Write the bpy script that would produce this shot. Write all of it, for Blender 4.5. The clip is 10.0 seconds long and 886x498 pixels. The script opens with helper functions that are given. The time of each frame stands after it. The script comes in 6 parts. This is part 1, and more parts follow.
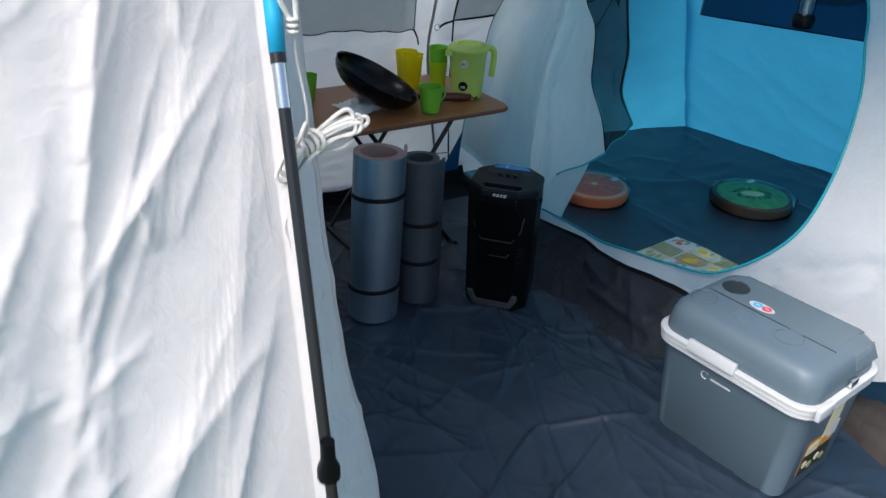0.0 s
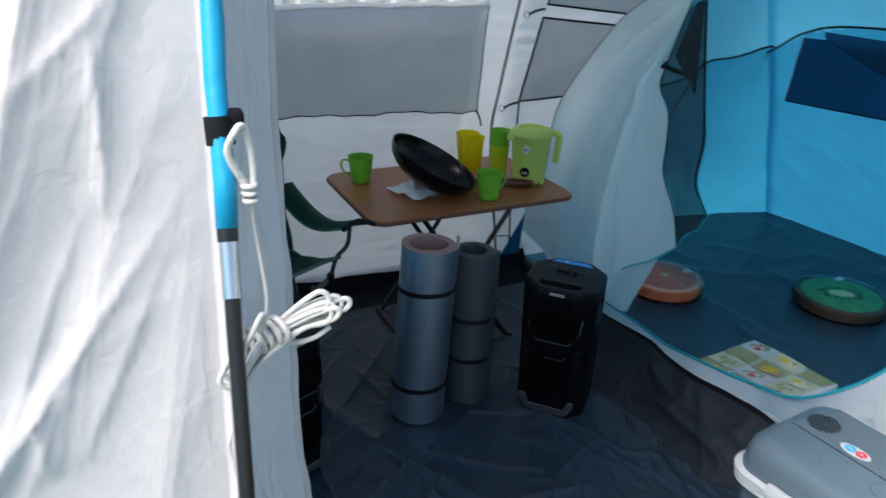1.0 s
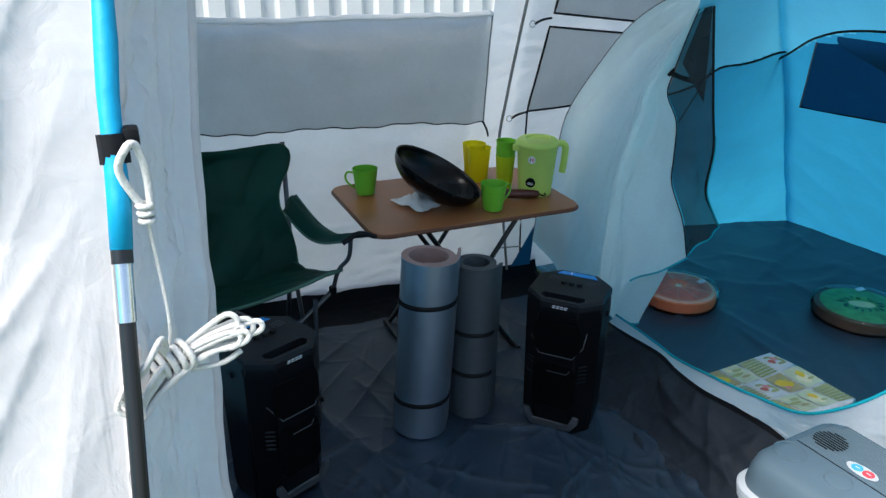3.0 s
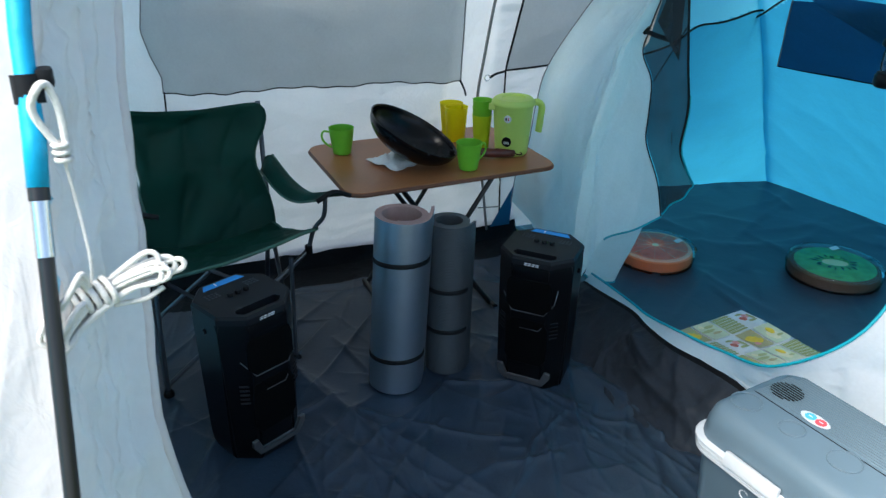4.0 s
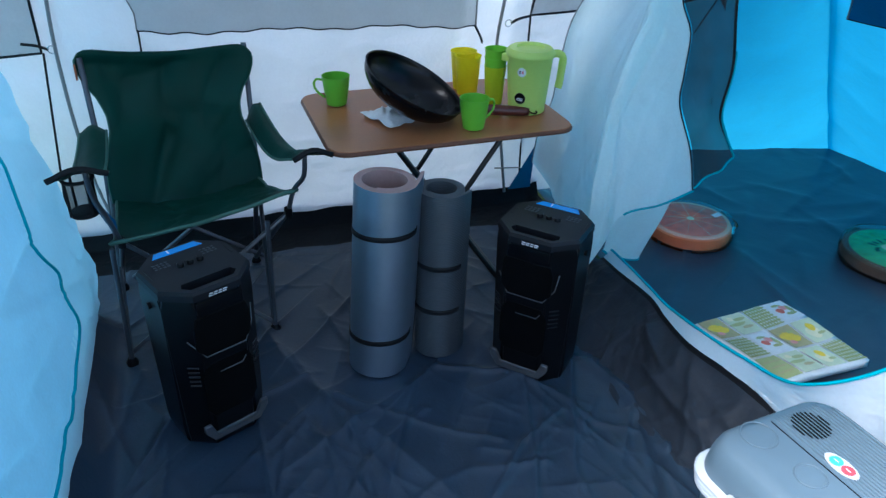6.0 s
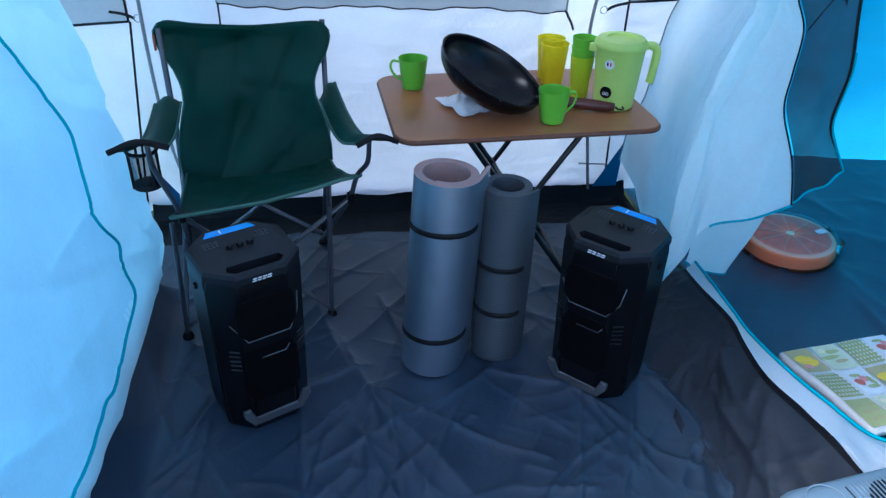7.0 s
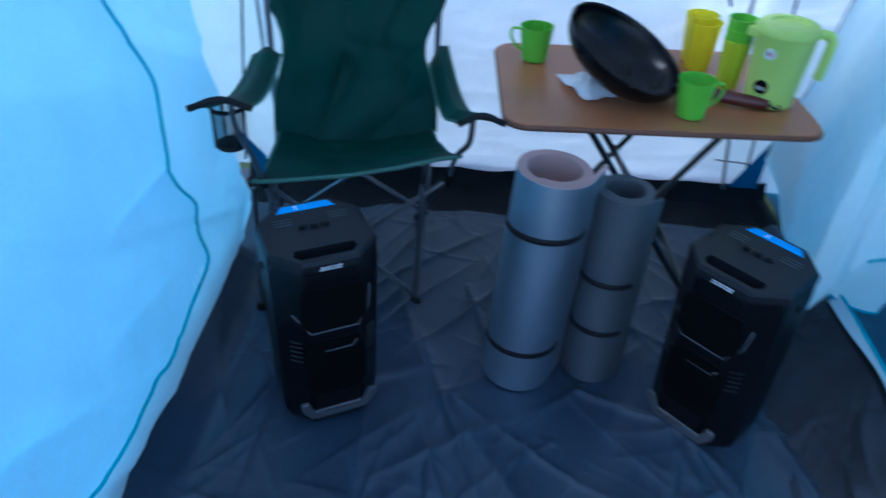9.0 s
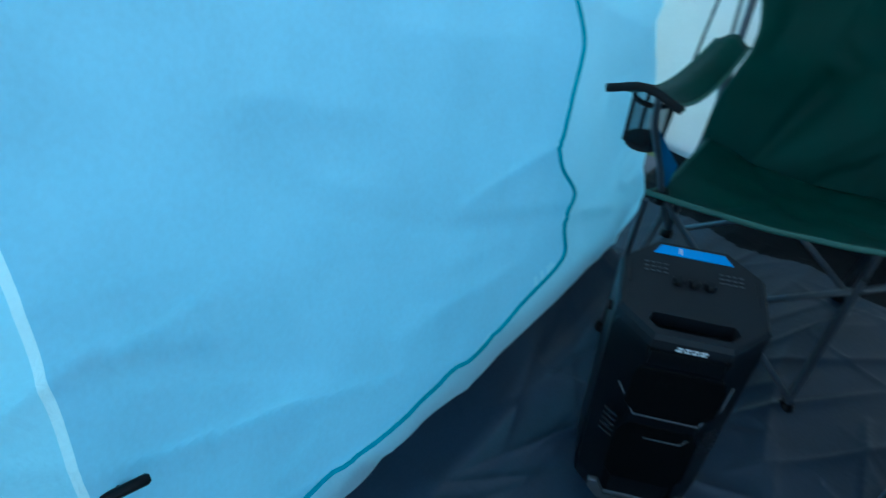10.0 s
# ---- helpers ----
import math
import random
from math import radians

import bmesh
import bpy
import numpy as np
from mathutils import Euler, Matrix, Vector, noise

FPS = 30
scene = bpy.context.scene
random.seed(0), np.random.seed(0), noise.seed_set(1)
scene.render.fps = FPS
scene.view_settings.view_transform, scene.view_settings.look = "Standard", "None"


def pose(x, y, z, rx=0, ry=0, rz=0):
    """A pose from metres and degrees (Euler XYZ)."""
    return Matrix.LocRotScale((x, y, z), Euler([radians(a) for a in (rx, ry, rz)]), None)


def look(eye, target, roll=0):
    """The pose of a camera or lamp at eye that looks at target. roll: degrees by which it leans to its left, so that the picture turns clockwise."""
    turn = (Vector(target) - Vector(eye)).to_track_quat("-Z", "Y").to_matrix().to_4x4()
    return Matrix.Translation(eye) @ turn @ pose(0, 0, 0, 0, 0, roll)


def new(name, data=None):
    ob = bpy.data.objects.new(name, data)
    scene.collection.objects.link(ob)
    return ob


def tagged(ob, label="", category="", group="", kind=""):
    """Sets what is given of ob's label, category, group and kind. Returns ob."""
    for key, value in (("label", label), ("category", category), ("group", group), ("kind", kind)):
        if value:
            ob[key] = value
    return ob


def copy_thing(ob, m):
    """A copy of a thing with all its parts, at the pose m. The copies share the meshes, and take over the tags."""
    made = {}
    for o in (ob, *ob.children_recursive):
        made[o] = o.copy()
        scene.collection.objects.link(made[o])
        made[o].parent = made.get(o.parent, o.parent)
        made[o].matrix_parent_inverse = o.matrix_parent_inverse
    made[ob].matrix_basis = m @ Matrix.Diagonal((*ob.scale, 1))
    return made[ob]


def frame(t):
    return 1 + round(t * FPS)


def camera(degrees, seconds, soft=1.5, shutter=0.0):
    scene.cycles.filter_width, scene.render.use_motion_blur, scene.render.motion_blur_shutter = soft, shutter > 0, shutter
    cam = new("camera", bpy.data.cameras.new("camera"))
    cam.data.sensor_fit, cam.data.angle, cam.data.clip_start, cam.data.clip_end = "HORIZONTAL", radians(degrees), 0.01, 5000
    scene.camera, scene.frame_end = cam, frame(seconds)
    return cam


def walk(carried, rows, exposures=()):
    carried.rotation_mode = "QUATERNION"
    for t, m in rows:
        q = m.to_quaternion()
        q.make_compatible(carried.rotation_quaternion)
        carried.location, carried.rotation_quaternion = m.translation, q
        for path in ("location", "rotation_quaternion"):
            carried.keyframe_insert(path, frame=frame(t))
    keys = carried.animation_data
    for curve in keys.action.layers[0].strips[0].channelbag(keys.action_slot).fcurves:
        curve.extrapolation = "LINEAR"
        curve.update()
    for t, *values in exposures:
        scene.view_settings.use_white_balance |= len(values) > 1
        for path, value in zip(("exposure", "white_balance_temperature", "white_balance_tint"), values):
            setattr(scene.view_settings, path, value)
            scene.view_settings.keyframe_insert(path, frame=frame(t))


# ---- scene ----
cam = camera(60.9, 10.0, 1.35, 0.36)
PATH = [
    (0, (0.228, 0.332, 1.391), (0.134, 2.094, 0.449), 2.2),
    (0.5, (0.205, 0.436, 1.409), (0.138, 2.224, 0.515), 2.0),
    (1, (0.261, 0.528, 1.425), (-0.029, 2.334, 0.616), 2.1),
    (1.5, (0.341, 0.584, 1.421), (-0.105, 2.371, 0.64), 2.1),
    (2, (0.343, 0.584, 1.421), (-0.106, 2.376, 0.654), 1.3),
    (2.5, (0.331, 0.578, 1.425), (-0.068, 2.384, 0.663), 0.7),
    (4, (0.394, 0.553, 1.416), (0.057, 2.321, 0.544), 1.0),
    (4.5, (0.517, 0.589, 1.413), (0.041, 2.309, 0.509), -0.1),
    (5, (0.585, 0.662, 1.405), (0.096, 2.345, 0.441), -0.7),
    (5.2, (0.583, 0.696, 1.402), (0.116, 2.372, 0.416), -0.4),
    (6.3, (0.492, 0.906, 1.366), (0.004, 2.554, 0.344), 2.7),
    (6.5, (0.498, 0.931, 1.366), (-0.062, 2.549, 0.332), 2.2),
    (7, (0.56, 0.999, 1.358), (-0.131, 2.55, 0.299), 1.7),
    (7.5, (0.623, 1.048, 1.348), (-0.109, 2.56, 0.262), 2.0),
    (8, (0.655, 1.078, 1.335), (-0.085, 2.56, 0.214), 1.2),
    (8.5, (0.625, 1.138, 1.318), (-0.133, 2.581, 0.158), 1.5),
    (9, (0.486, 1.236, 1.324), (-0.429, 2.574, 0.153), 2.8),
    (9.5, (0.348, 1.347, 1.29), (-0.895, 2.293, 0.041), 3.9),
    (10, (0.223, 1.466, 1.235), (-1.194, 1.991, -0.075), 4.2),
]
EXPOSURES = [
    (0.0, 0.3, 6600, 14), (2.5, 0.56, 6400, 9), (4.0, 0.88, 6450, 7), (4.5, 0.98, 6100, 4), (5.0, 0.92, 6000, 3), (6.5, 1.34, 5450, 14),
    (8.0, 1.58, 5300, 17), (9.0, 1.4, 4950, 12), (9.5, 1.22, 4700, 2), (10.0, 1.1, 5350, -7),
]
walk(cam, [(t, look(eye, target, roll)) for t, eye, target, roll in PATH], EXPOSURES)

# ---- world and sun ----
SUN_ELEV, SUN_DIR = 52.0, (-0.58, -0.81)
world = bpy.data.worlds.new("sky")
scene.world = world
world.use_nodes = True
wn = world.node_tree.nodes
sky = wn.new("ShaderNodeTexSky")
sky.sky_type = "NISHITA"
sky.sun_disc = False
sky.sun_elevation = radians(SUN_ELEV)
sky.sun_rotation = math.atan2(SUN_DIR[0], SUN_DIR[1])
wn["Background"].inputs["Strength"].default_value = 0.15
world.node_tree.links.new(sky.outputs["Color"], wn["Background"].inputs["Color"])
sun = new("sun", bpy.data.lights.new("sun", "SUN"))
sun.data.energy = 4.2
sun.data.angle = radians(42.0)
sun.data.color = (1.0, 0.95, 0.88)
sd_h = math.hypot(*SUN_DIR)
sun_to = Vector((SUN_DIR[0] / sd_h * math.cos(radians(SUN_ELEV)), SUN_DIR[1] / sd_h * math.cos(radians(SUN_ELEV)), math.sin(radians(SUN_ELEV))))
sun.matrix_world = look(sun_to * 20, (0, 0, 0))

# ---- materials ----


def nodes_of(name):
    m = bpy.data.materials.new(name)
    m.use_nodes = True
    t = m.node_tree
    return m, t, t.nodes["Principled BSDF"], t.nodes["Material Output"]


def mat(name, color, rough=0.6, metal=0.0, var=0.12, scale=6.0, fine=120.0, bump=0.15, bump_scale=None,
        trans=0.0, trans_color=None, spec=0.5, coat=0.0, ribs=0.0, alpha=1.0, wrinkle=None):
    """A surface with colour variation at two scales and a fine relief; trans mixes in light that passes through cloth."""
    m, t, p, out = nodes_of(name)
    n, ln = t.nodes, t.links
    co = n.new("ShaderNodeTexCoord")
    big = n.new("ShaderNodeTexNoise")
    big.inputs["Scale"].default_value = scale
    big.inputs["Detail"].default_value = 5
    small = n.new("ShaderNodeTexNoise")
    small.inputs["Scale"].default_value = fine
    small.inputs["Detail"].default_value = 3
    for k in (big, small):
        ln.new(co.outputs["Object"], k.inputs["Vector"])
    add = n.new("ShaderNodeMath")
    add.operation = "ADD"
    half = n.new("ShaderNodeMath")
    half.operation = "MULTIPLY"
    half.inputs[1].default_value = 0.5
    ln.new(small.outputs["Fac"], half.inputs[0])
    ln.new(big.outputs["Fac"], add.inputs[0])
    ln.new(half.outputs[0], add.inputs[1])
    ramp = n.new("ShaderNodeMapRange")
    ramp.inputs["From Min"].default_value = 0.5
    ramp.inputs["From Max"].default_value = 1.0
    ramp.inputs["To Min"].default_value = 1.0 - var
    ramp.inputs["To Max"].default_value = 1.0 + var
    ln.new(add.outputs[0], ramp.inputs["Value"])
    mul = n.new("ShaderNodeVectorMath")
    mul.operation = "SCALE"
    mul.inputs[0].default_value = color[:3]
    ln.new(ramp.outputs["Result"], mul.inputs["Scale"])
    ln.new(mul.outputs["Vector"], p.inputs["Base Color"])
    p.inputs["Roughness"].default_value = rough
    p.inputs["Metallic"].default_value = metal
    p.inputs["Specular IOR Level"].default_value = spec
    p.inputs["Coat Weight"].default_value = coat
    p.inputs["Alpha"].default_value = alpha
    rr = n.new("ShaderNodeMapRange")
    rr.inputs["To Min"].default_value = max(0.02, rough - 0.08)
    rr.inputs["To Max"].default_value = min(1.0, rough + 0.08)
    ln.new(big.outputs["Fac"], rr.inputs["Value"])
    ln.new(rr.outputs["Result"], p.inputs["Roughness"])
    if bump:
        b = n.new("ShaderNodeBump")
        b.inputs["Strength"].default_value = bump
        b.inputs["Distance"].default_value = 0.01
        if ribs:
            wr = n.new("ShaderNodeTexWave")
            wr.bands_direction = "Z"
            wr.inputs["Scale"].default_value = ribs
            wr.inputs["Distortion"].default_value = 0.6
            ln.new(co.outputs["Object"], wr.inputs["Vector"])
            ln.new(wr.outputs["Fac"], b.inputs["Height"])
            b.inputs["Distance"].default_value = 0.002
        elif bump_scale:
            wr = n.new("ShaderNodeTexNoise")
            wr.inputs["Scale"].default_value = bump_scale
            wr.inputs["Detail"].default_value = 6
            wr.inputs["Distortion"].default_value = 0.8
            ln.new(co.outputs["Object"], wr.inputs["Vector"])
            ln.new(wr.outputs["Fac"], b.inputs["Height"])
        else:
            ln.new(small.outputs["Fac"], b.inputs["Height"])
            b.inputs["Distance"].default_value = 0.002
        if wrinkle:
            rg = n.new("ShaderNodeTexNoise")
            rg.noise_type = "RIDGED_MULTIFRACTAL"
            rg.inputs["Scale"].default_value = wrinkle[0]
            rg.inputs["Detail"].default_value = wrinkle[3] if len(wrinkle) > 3 else 2.5
            rg.inputs["Roughness"].default_value = 0.45
            rg.inputs["Distortion"].default_value = 0.35
            mp = n.new("ShaderNodeMapping")
            mp.inputs["Rotation"].default_value = (0.5, 0.9, 0.7)
            mp.inputs["Scale"].default_value = wrinkle[2]
            ln.new(co.outputs["Object"], mp.inputs["Vector"])
            ln.new(mp.outputs["Vector"], rg.inputs["Vector"])
            b2 = b
            b = n.new("ShaderNodeBump")
            b.inputs["Strength"].default_value = wrinkle[1]
            b.inputs["Distance"].default_value = 0.006
            ln.new(rg.outputs["Fac"], b.inputs["Height"])
            ln.new(b2.outputs["Normal"], b.inputs["Normal"])
        ln.new(b.outputs["Normal"], p.inputs["Normal"])
    if trans:
        tr = n.new("ShaderNodeBsdfTranslucent")
        sc2 = n.new("ShaderNodeVectorMath")
        sc2.operation = "SCALE"
        sc2.inputs[0].default_value = (trans_color or color)[:3]
        ln.new(ramp.outputs["Result"], sc2.inputs["Scale"])
        ln.new(sc2.outputs["Vector"], tr.inputs["Color"])
        if bump:
            ln.new(b.outputs["Normal"], tr.inputs["Normal"])
        mix = n.new("ShaderNodeMixShader")
        mix.inputs["Fac"].default_value = trans
        ln.new(p.outputs["BSDF"], mix.inputs[1])
        ln.new(tr.outputs["BSDF"], mix.inputs[2])
        ln.new(mix.outputs["Shader"], out.inputs["Surface"])
    return m


def net_mat(name, color, cover=0.55):
    """Fine netting: part cloth, part see-through."""
    m, t, p, out = nodes_of(name)
    n, ln = t.nodes, t.links
    p.inputs["Base Color"].default_value = (*color, 1)
    p.inputs["Roughness"].default_value = 0.8
    co = n.new("ShaderNodeTexCoord")
    ns = n.new("ShaderNodeTexNoise")
    ns.inputs["Scale"].default_value = 9
    ln.new(co.outputs["Object"], ns.inputs["Vector"])
    mr = n.new("ShaderNodeMapRange")
    mr.inputs["To Min"].default_value = cover - 0.12
    mr.inputs["To Max"].default_value = cover + 0.12
    ln.new(ns.outputs["Fac"], mr.inputs["Value"])
    see = n.new("ShaderNodeBsdfTransparent")
    mix = n.new("ShaderNodeMixShader")
    ln.new(mr.outputs["Result"], mix.inputs["Fac"])
    ln.new(see.outputs["BSDF"], mix.inputs[1])
    ln.new(p.outputs["BSDF"], mix.inputs[2])
    ln.new(mix.outputs["Shader"], out.inputs["Surface"])
    return m


def clear_mat(name, tint=(0.95, 0.95, 0.95), rough=0.12, cover=0.15):
    """Thin clear film."""
    m, t, p, out = nodes_of(name)
    n, ln = t.nodes, t.links
    g = n.new("ShaderNodeBsdfGlossy")
    g.inputs["Roughness"].default_value = rough
    see = n.new("ShaderNodeBsdfTransparent")
    see.inputs["Color"].default_value = (*tint, 1)
    mix = n.new("ShaderNodeMixShader")
    fr = n.new("ShaderNodeFresnel")
    fr.inputs["IOR"].default_value = 1.25
    mx = n.new("ShaderNodeMath")
    mx.operation = "MAXIMUM"
    mx.inputs[1].default_value = cover
    ln.new(fr.outputs["Fac"], mx.inputs[0])
    ln.new(mx.outputs[0], mix.inputs["Fac"])
    ln.new(see.outputs["BSDF"], mix.inputs[1])
    ln.new(g.outputs["BSDF"], mix.inputs[2])
    ln.new(mix.outputs["Shader"], out.inputs["Surface"])
    return m


FLY = mat("outer fabric white", (0.75, 0.715, 0.705), 0.55, var=0.05, bump=0.22, bump_scale=36, trans=0.36, trans_color=(0.88, 0.86, 0.85), wrinkle=(12.0, 0.55, (1.0, 1.0, 0.4)))
ROOF = mat("white coated roof fabric", (0.7, 0.71, 0.72), 0.55, var=0.05, bump=0.2, bump_scale=30, trans=0.1, trans_color=(0.8, 0.82, 0.84))
WALL = mat("white tent wall", (0.8, 0.81, 0.82), 0.6, var=0.04, bump=0.25, bump_scale=34, trans=0.5, trans_color=(0.9, 0.91, 0.92))
PART = mat("white partition", (0.9, 0.91, 0.92), 0.5, var=0.05, bump=0.2, bump_scale=24, trans=0.5, trans_color=(0.97, 0.98, 0.99), wrinkle=(11.0, 0.6, (1.0, 1.0, 0.4)))
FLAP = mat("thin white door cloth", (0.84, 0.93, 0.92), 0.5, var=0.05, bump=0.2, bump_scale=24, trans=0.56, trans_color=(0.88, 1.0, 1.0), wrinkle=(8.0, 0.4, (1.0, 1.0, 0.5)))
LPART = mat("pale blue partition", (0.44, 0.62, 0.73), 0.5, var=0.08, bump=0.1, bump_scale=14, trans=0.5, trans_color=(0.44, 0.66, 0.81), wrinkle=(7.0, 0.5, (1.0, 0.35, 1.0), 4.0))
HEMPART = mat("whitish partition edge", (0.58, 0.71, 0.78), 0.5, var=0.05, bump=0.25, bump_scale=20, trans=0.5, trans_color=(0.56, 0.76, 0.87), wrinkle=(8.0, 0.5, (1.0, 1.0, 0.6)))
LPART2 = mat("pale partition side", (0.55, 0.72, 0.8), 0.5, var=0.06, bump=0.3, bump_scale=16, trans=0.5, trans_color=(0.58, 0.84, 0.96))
BLUE = mat("blue pod fabric", (0.045, 0.41, 0.62), 0.55, var=0.07, bump=0.2, bump_scale=18, trans=0.58, trans_color=(0.065, 0.56, 0.81))
BLUEROOF = mat("blue roof fabric", (0.1, 0.45, 0.65), 0.55, var=0.07, bump=0.2, bump_scale=18, trans=0.6, trans_color=(0.3, 0.75, 0.95))
PALEPOD = mat("pale upper pod fabric", (0.12, 0.56, 0.78), 0.55, var=0.05, bump=0.2, bump_scale=18, trans=0.66, trans_color=(0.2, 0.82, 1.0))
GREYWIN = mat("grey window curtain", (0.42, 0.44, 0.44), 0.7, var=0.06, bump=0.35, bump_scale=22, trans=0.6, trans_color=(0.68, 0.71, 0.72), wrinkle=(7.0, 0.6, (0.5, 1.0, 1.0)))
DKBLUE = mat("dark blue window cloth", (0.008, 0.1, 0.22), 0.7, var=0.12, bump=0.4, bump_scale=16, trans=0.3, trans_color=(0.01, 0.13, 0.28))
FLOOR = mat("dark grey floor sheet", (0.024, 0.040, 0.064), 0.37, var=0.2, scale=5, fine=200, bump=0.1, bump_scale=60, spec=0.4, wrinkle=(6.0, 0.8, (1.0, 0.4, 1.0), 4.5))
PODFLOOR = mat("blue black pod floor", (0.032, 0.046, 0.07), 0.4, var=0.2, scale=4, fine=200, bump=0.2, bump_scale=10, wrinkle=(3.5, 0.5, (1.0, 0.6, 1.0)))
EDGESHEET = mat("matt groundsheet edge", (0.02, 0.026, 0.036), 0.62, var=0.2, bump=0.2, bump_scale=40, spec=0.2, wrinkle=(9.0, 0.7, (1.0, 0.5, 1.0), 4.0))
# near black: the sheet's raised edge, and shade painted along wall feet
MUDWALL_SHADE = mat("black sheet edge and shade", (0.005, 0.006, 0.008), 0.6, var=0.2, bump=0.4, bump_scale=20, spec=0.12)
TEAL = mat("teal piping", (0.0, 0.34, 0.42), 0.6, bump=0)
BLACKTAPE = mat("black tape", (0.007, 0.008, 0.010), 0.6, bump=0.1, spec=0.2)
TAPE = mat("white seam tape", (0.86, 0.89, 0.91), 0.6, var=0.06, bump=0.2, bump_scale=60, trans=0.55, trans_color=(0.93, 0.96, 0.97))
NET = net_mat("black mosquito net", (0.016, 0.026, 0.034), 0.8)
NETDARK = net_mat("doubled black net", (0.008, 0.012, 0.016), 0.9)
POLEGREY = mat("grey pole", (0.25, 0.25, 0.25), 0.4, bump=0)
POLEBLACK = mat("black pole", (0.012, 0.012, 0.013), 0.3, bump=0.03)
SLEEVE = mat("blue pole sleeve", (0.0, 0.36, 0.62), 0.5, bump=0.15, bump_scale=40)
CHROME = mat("polished steel", (0.7, 0.7, 0.7), 0.22, metal=1.0, var=0.05, bump=0)
ROPE = mat("white rope", (0.72, 0.7, 0.66), 0.8, var=0.12, fine=500, bump=0.6)
GRASS = mat("grass ground", (0.07, 0.1, 0.03), 0.9, var=0.4, scale=4, fine=60, bump=0.6)
FENCE = mat("galvanised fence", (0.76, 0.77, 0.77), 0.5, metal=0.08, var=0.08, scale=3)
GREEN = mat("dark green canvas", (0.002, 0.042, 0.03), 0.62, var=0.2, scale=8, fine=600, bump=0.3, spec=0.22, wrinkle=(6.0, 1.0, (1.0, 1.0, 0.5)))
GREENTRIM = mat("grey green binding", (0.05, 0.13, 0.1), 0.7, bump=0.1)
STEEL = mat("dark steel tube", (0.1, 0.11, 0.13), 0.35, metal=0.7, bump=0)
BLKPLASTIC = mat("black plastic", (0.0026, 0.0032, 0.0045), 0.33, spec=0.2, var=0.15, bump=0.08)
TOPPLASTIC = mat("matt dark plastic", (0.011, 0.0125, 0.016), 0.42, spec=0.2, var=0.1, bump=0.06)
BUMPER = mat("grey bumper plastic", (0.1, 0.105, 0.115), 0.4, metal=0.5, bump=0)
GRILLE = mat("speaker grille", (0.0012, 0.0014, 0.002), 0.5, spec=0.09, var=0.3, fine=420, bump=0.9)
SILVER = mat("silver trim", (0.11, 0.115, 0.125), 0.42, metal=0.7, bump=0)
MARK = mat("white mark", (0.75, 0.76, 0.78), 0.5, bump=0)
WOODTOP = mat("brown laminate", (0.34, 0.13, 0.05), 0.35, var=0.12, scale=10, bump=0.02)
WOODEDGE = mat("dark brown edge band", (0.13, 0.045, 0.02), 0.5, bump=0.05)
LIME = mat("green plastic", (0.22, 0.6, 0.05), 0.3, var=0.05, bump=0, trans=0.25, trans_color=(0.25, 0.7, 0.04))
JUG = mat("lime plastic", (0.58, 0.76, 0.2), 0.35, var=0.04, bump=0, trans=0.3, trans_color=(0.7, 0.9, 0.22))
YELLOW = mat("yellow plastic", (0.86, 0.78, 0.02), 0.35, var=0.05, bump=0, trans=0.55, trans_color=(1.0, 0.92, 0.03))
LIMECUP = mat("yellow green plastic", (0.6, 0.72, 0.03), 0.35, var=0.05, bump=0, trans=0.4, trans_color=(0.72, 0.85, 0.04))
IRON = mat("black iron", (0.0022, 0.003, 0.005), 0.26, spec=0.22, var=0.25, scale=14, bump=0.08)
HANDLEWOOD = mat("red brown wood handle", (0.07, 0.014, 0.01), 0.35, var=0.2, bump=0.05)
PAPER = mat("white paper", (0.78, 0.8, 0.82), 0.7, bump=0.2, bump_scale=40, trans=0.2)
FOIL = mat("silver foil foam", (0.37, 0.45, 0.54), 0.38, metal=0.9, var=0.06, scale=20, fine=260, bump=0)
FOAM = mat("brown grey foam", (0.36, 0.23, 0.21), 0.8, bump=0.3)
GREYFOAM = mat("grey ribbed foam", (0.046, 0.057, 0.067), 0.5, var=0.1, bump=0.5, ribs=60)
COOLER = mat("blue grey plastic", (0.12, 0.175, 0.215), 0.42, var=0.06, fine=500, bump=0.12)
WHITEPL = mat("white plastic", (0.62, 0.64, 0.66), 0.35, var=0.03, bump=0)
BROWNSKIRT = mat("brown grey cloth", (0.03, 0.025, 0.022), 0.7, var=0.2, bump=0.6, bump_scale=18)
FILM = clear_mat("clear wrapper film", (0.97, 0.97, 0.97), 0.12, 0.07)
DISPLAY = mat("blue film display", (0.03, 0.3, 0.75), 0.25, bump=0, var=0.03)
REDP = mat("red print", (0.75, 0.08, 0.1), 0.5, bump=0)
BLUEP = mat("blue print", (0.08, 0.45, 0.75), 0.5, bump=0)
ORANGEP = mat("orange print", (0.7, 0.32, 0.06), 0.5, bump=0)
DARKP = mat("dark print", (0.03, 0.028, 0.012), 0.5, var=0.5, fine=80, bump=0)
PALEGREEN = mat("pale green print", (0.55, 0.58, 0.4), 0.6, var=0.15, fine=60, bump=0)
REDFRUIT = mat("red fruit print", (0.55, 0.12, 0.08), 0.6, var=0.2, fine=90, bump=0)
CREAM = mat("cream print", (0.75, 0.68, 0.45), 0.6, bump=0)
GOLDP = mat("gold print", (0.75, 0.5, 0.03), 0.6, var=0.2, fine=90, bump=0)
OLIVEP = mat("olive print", (0.36, 0.37, 0.15), 0.6, var=0.2, fine=90, bump=0)
BROWNP = mat("olive brown print", (0.4, 0.33, 0.16), 0.6, var=0.15, fine=90, bump=0)
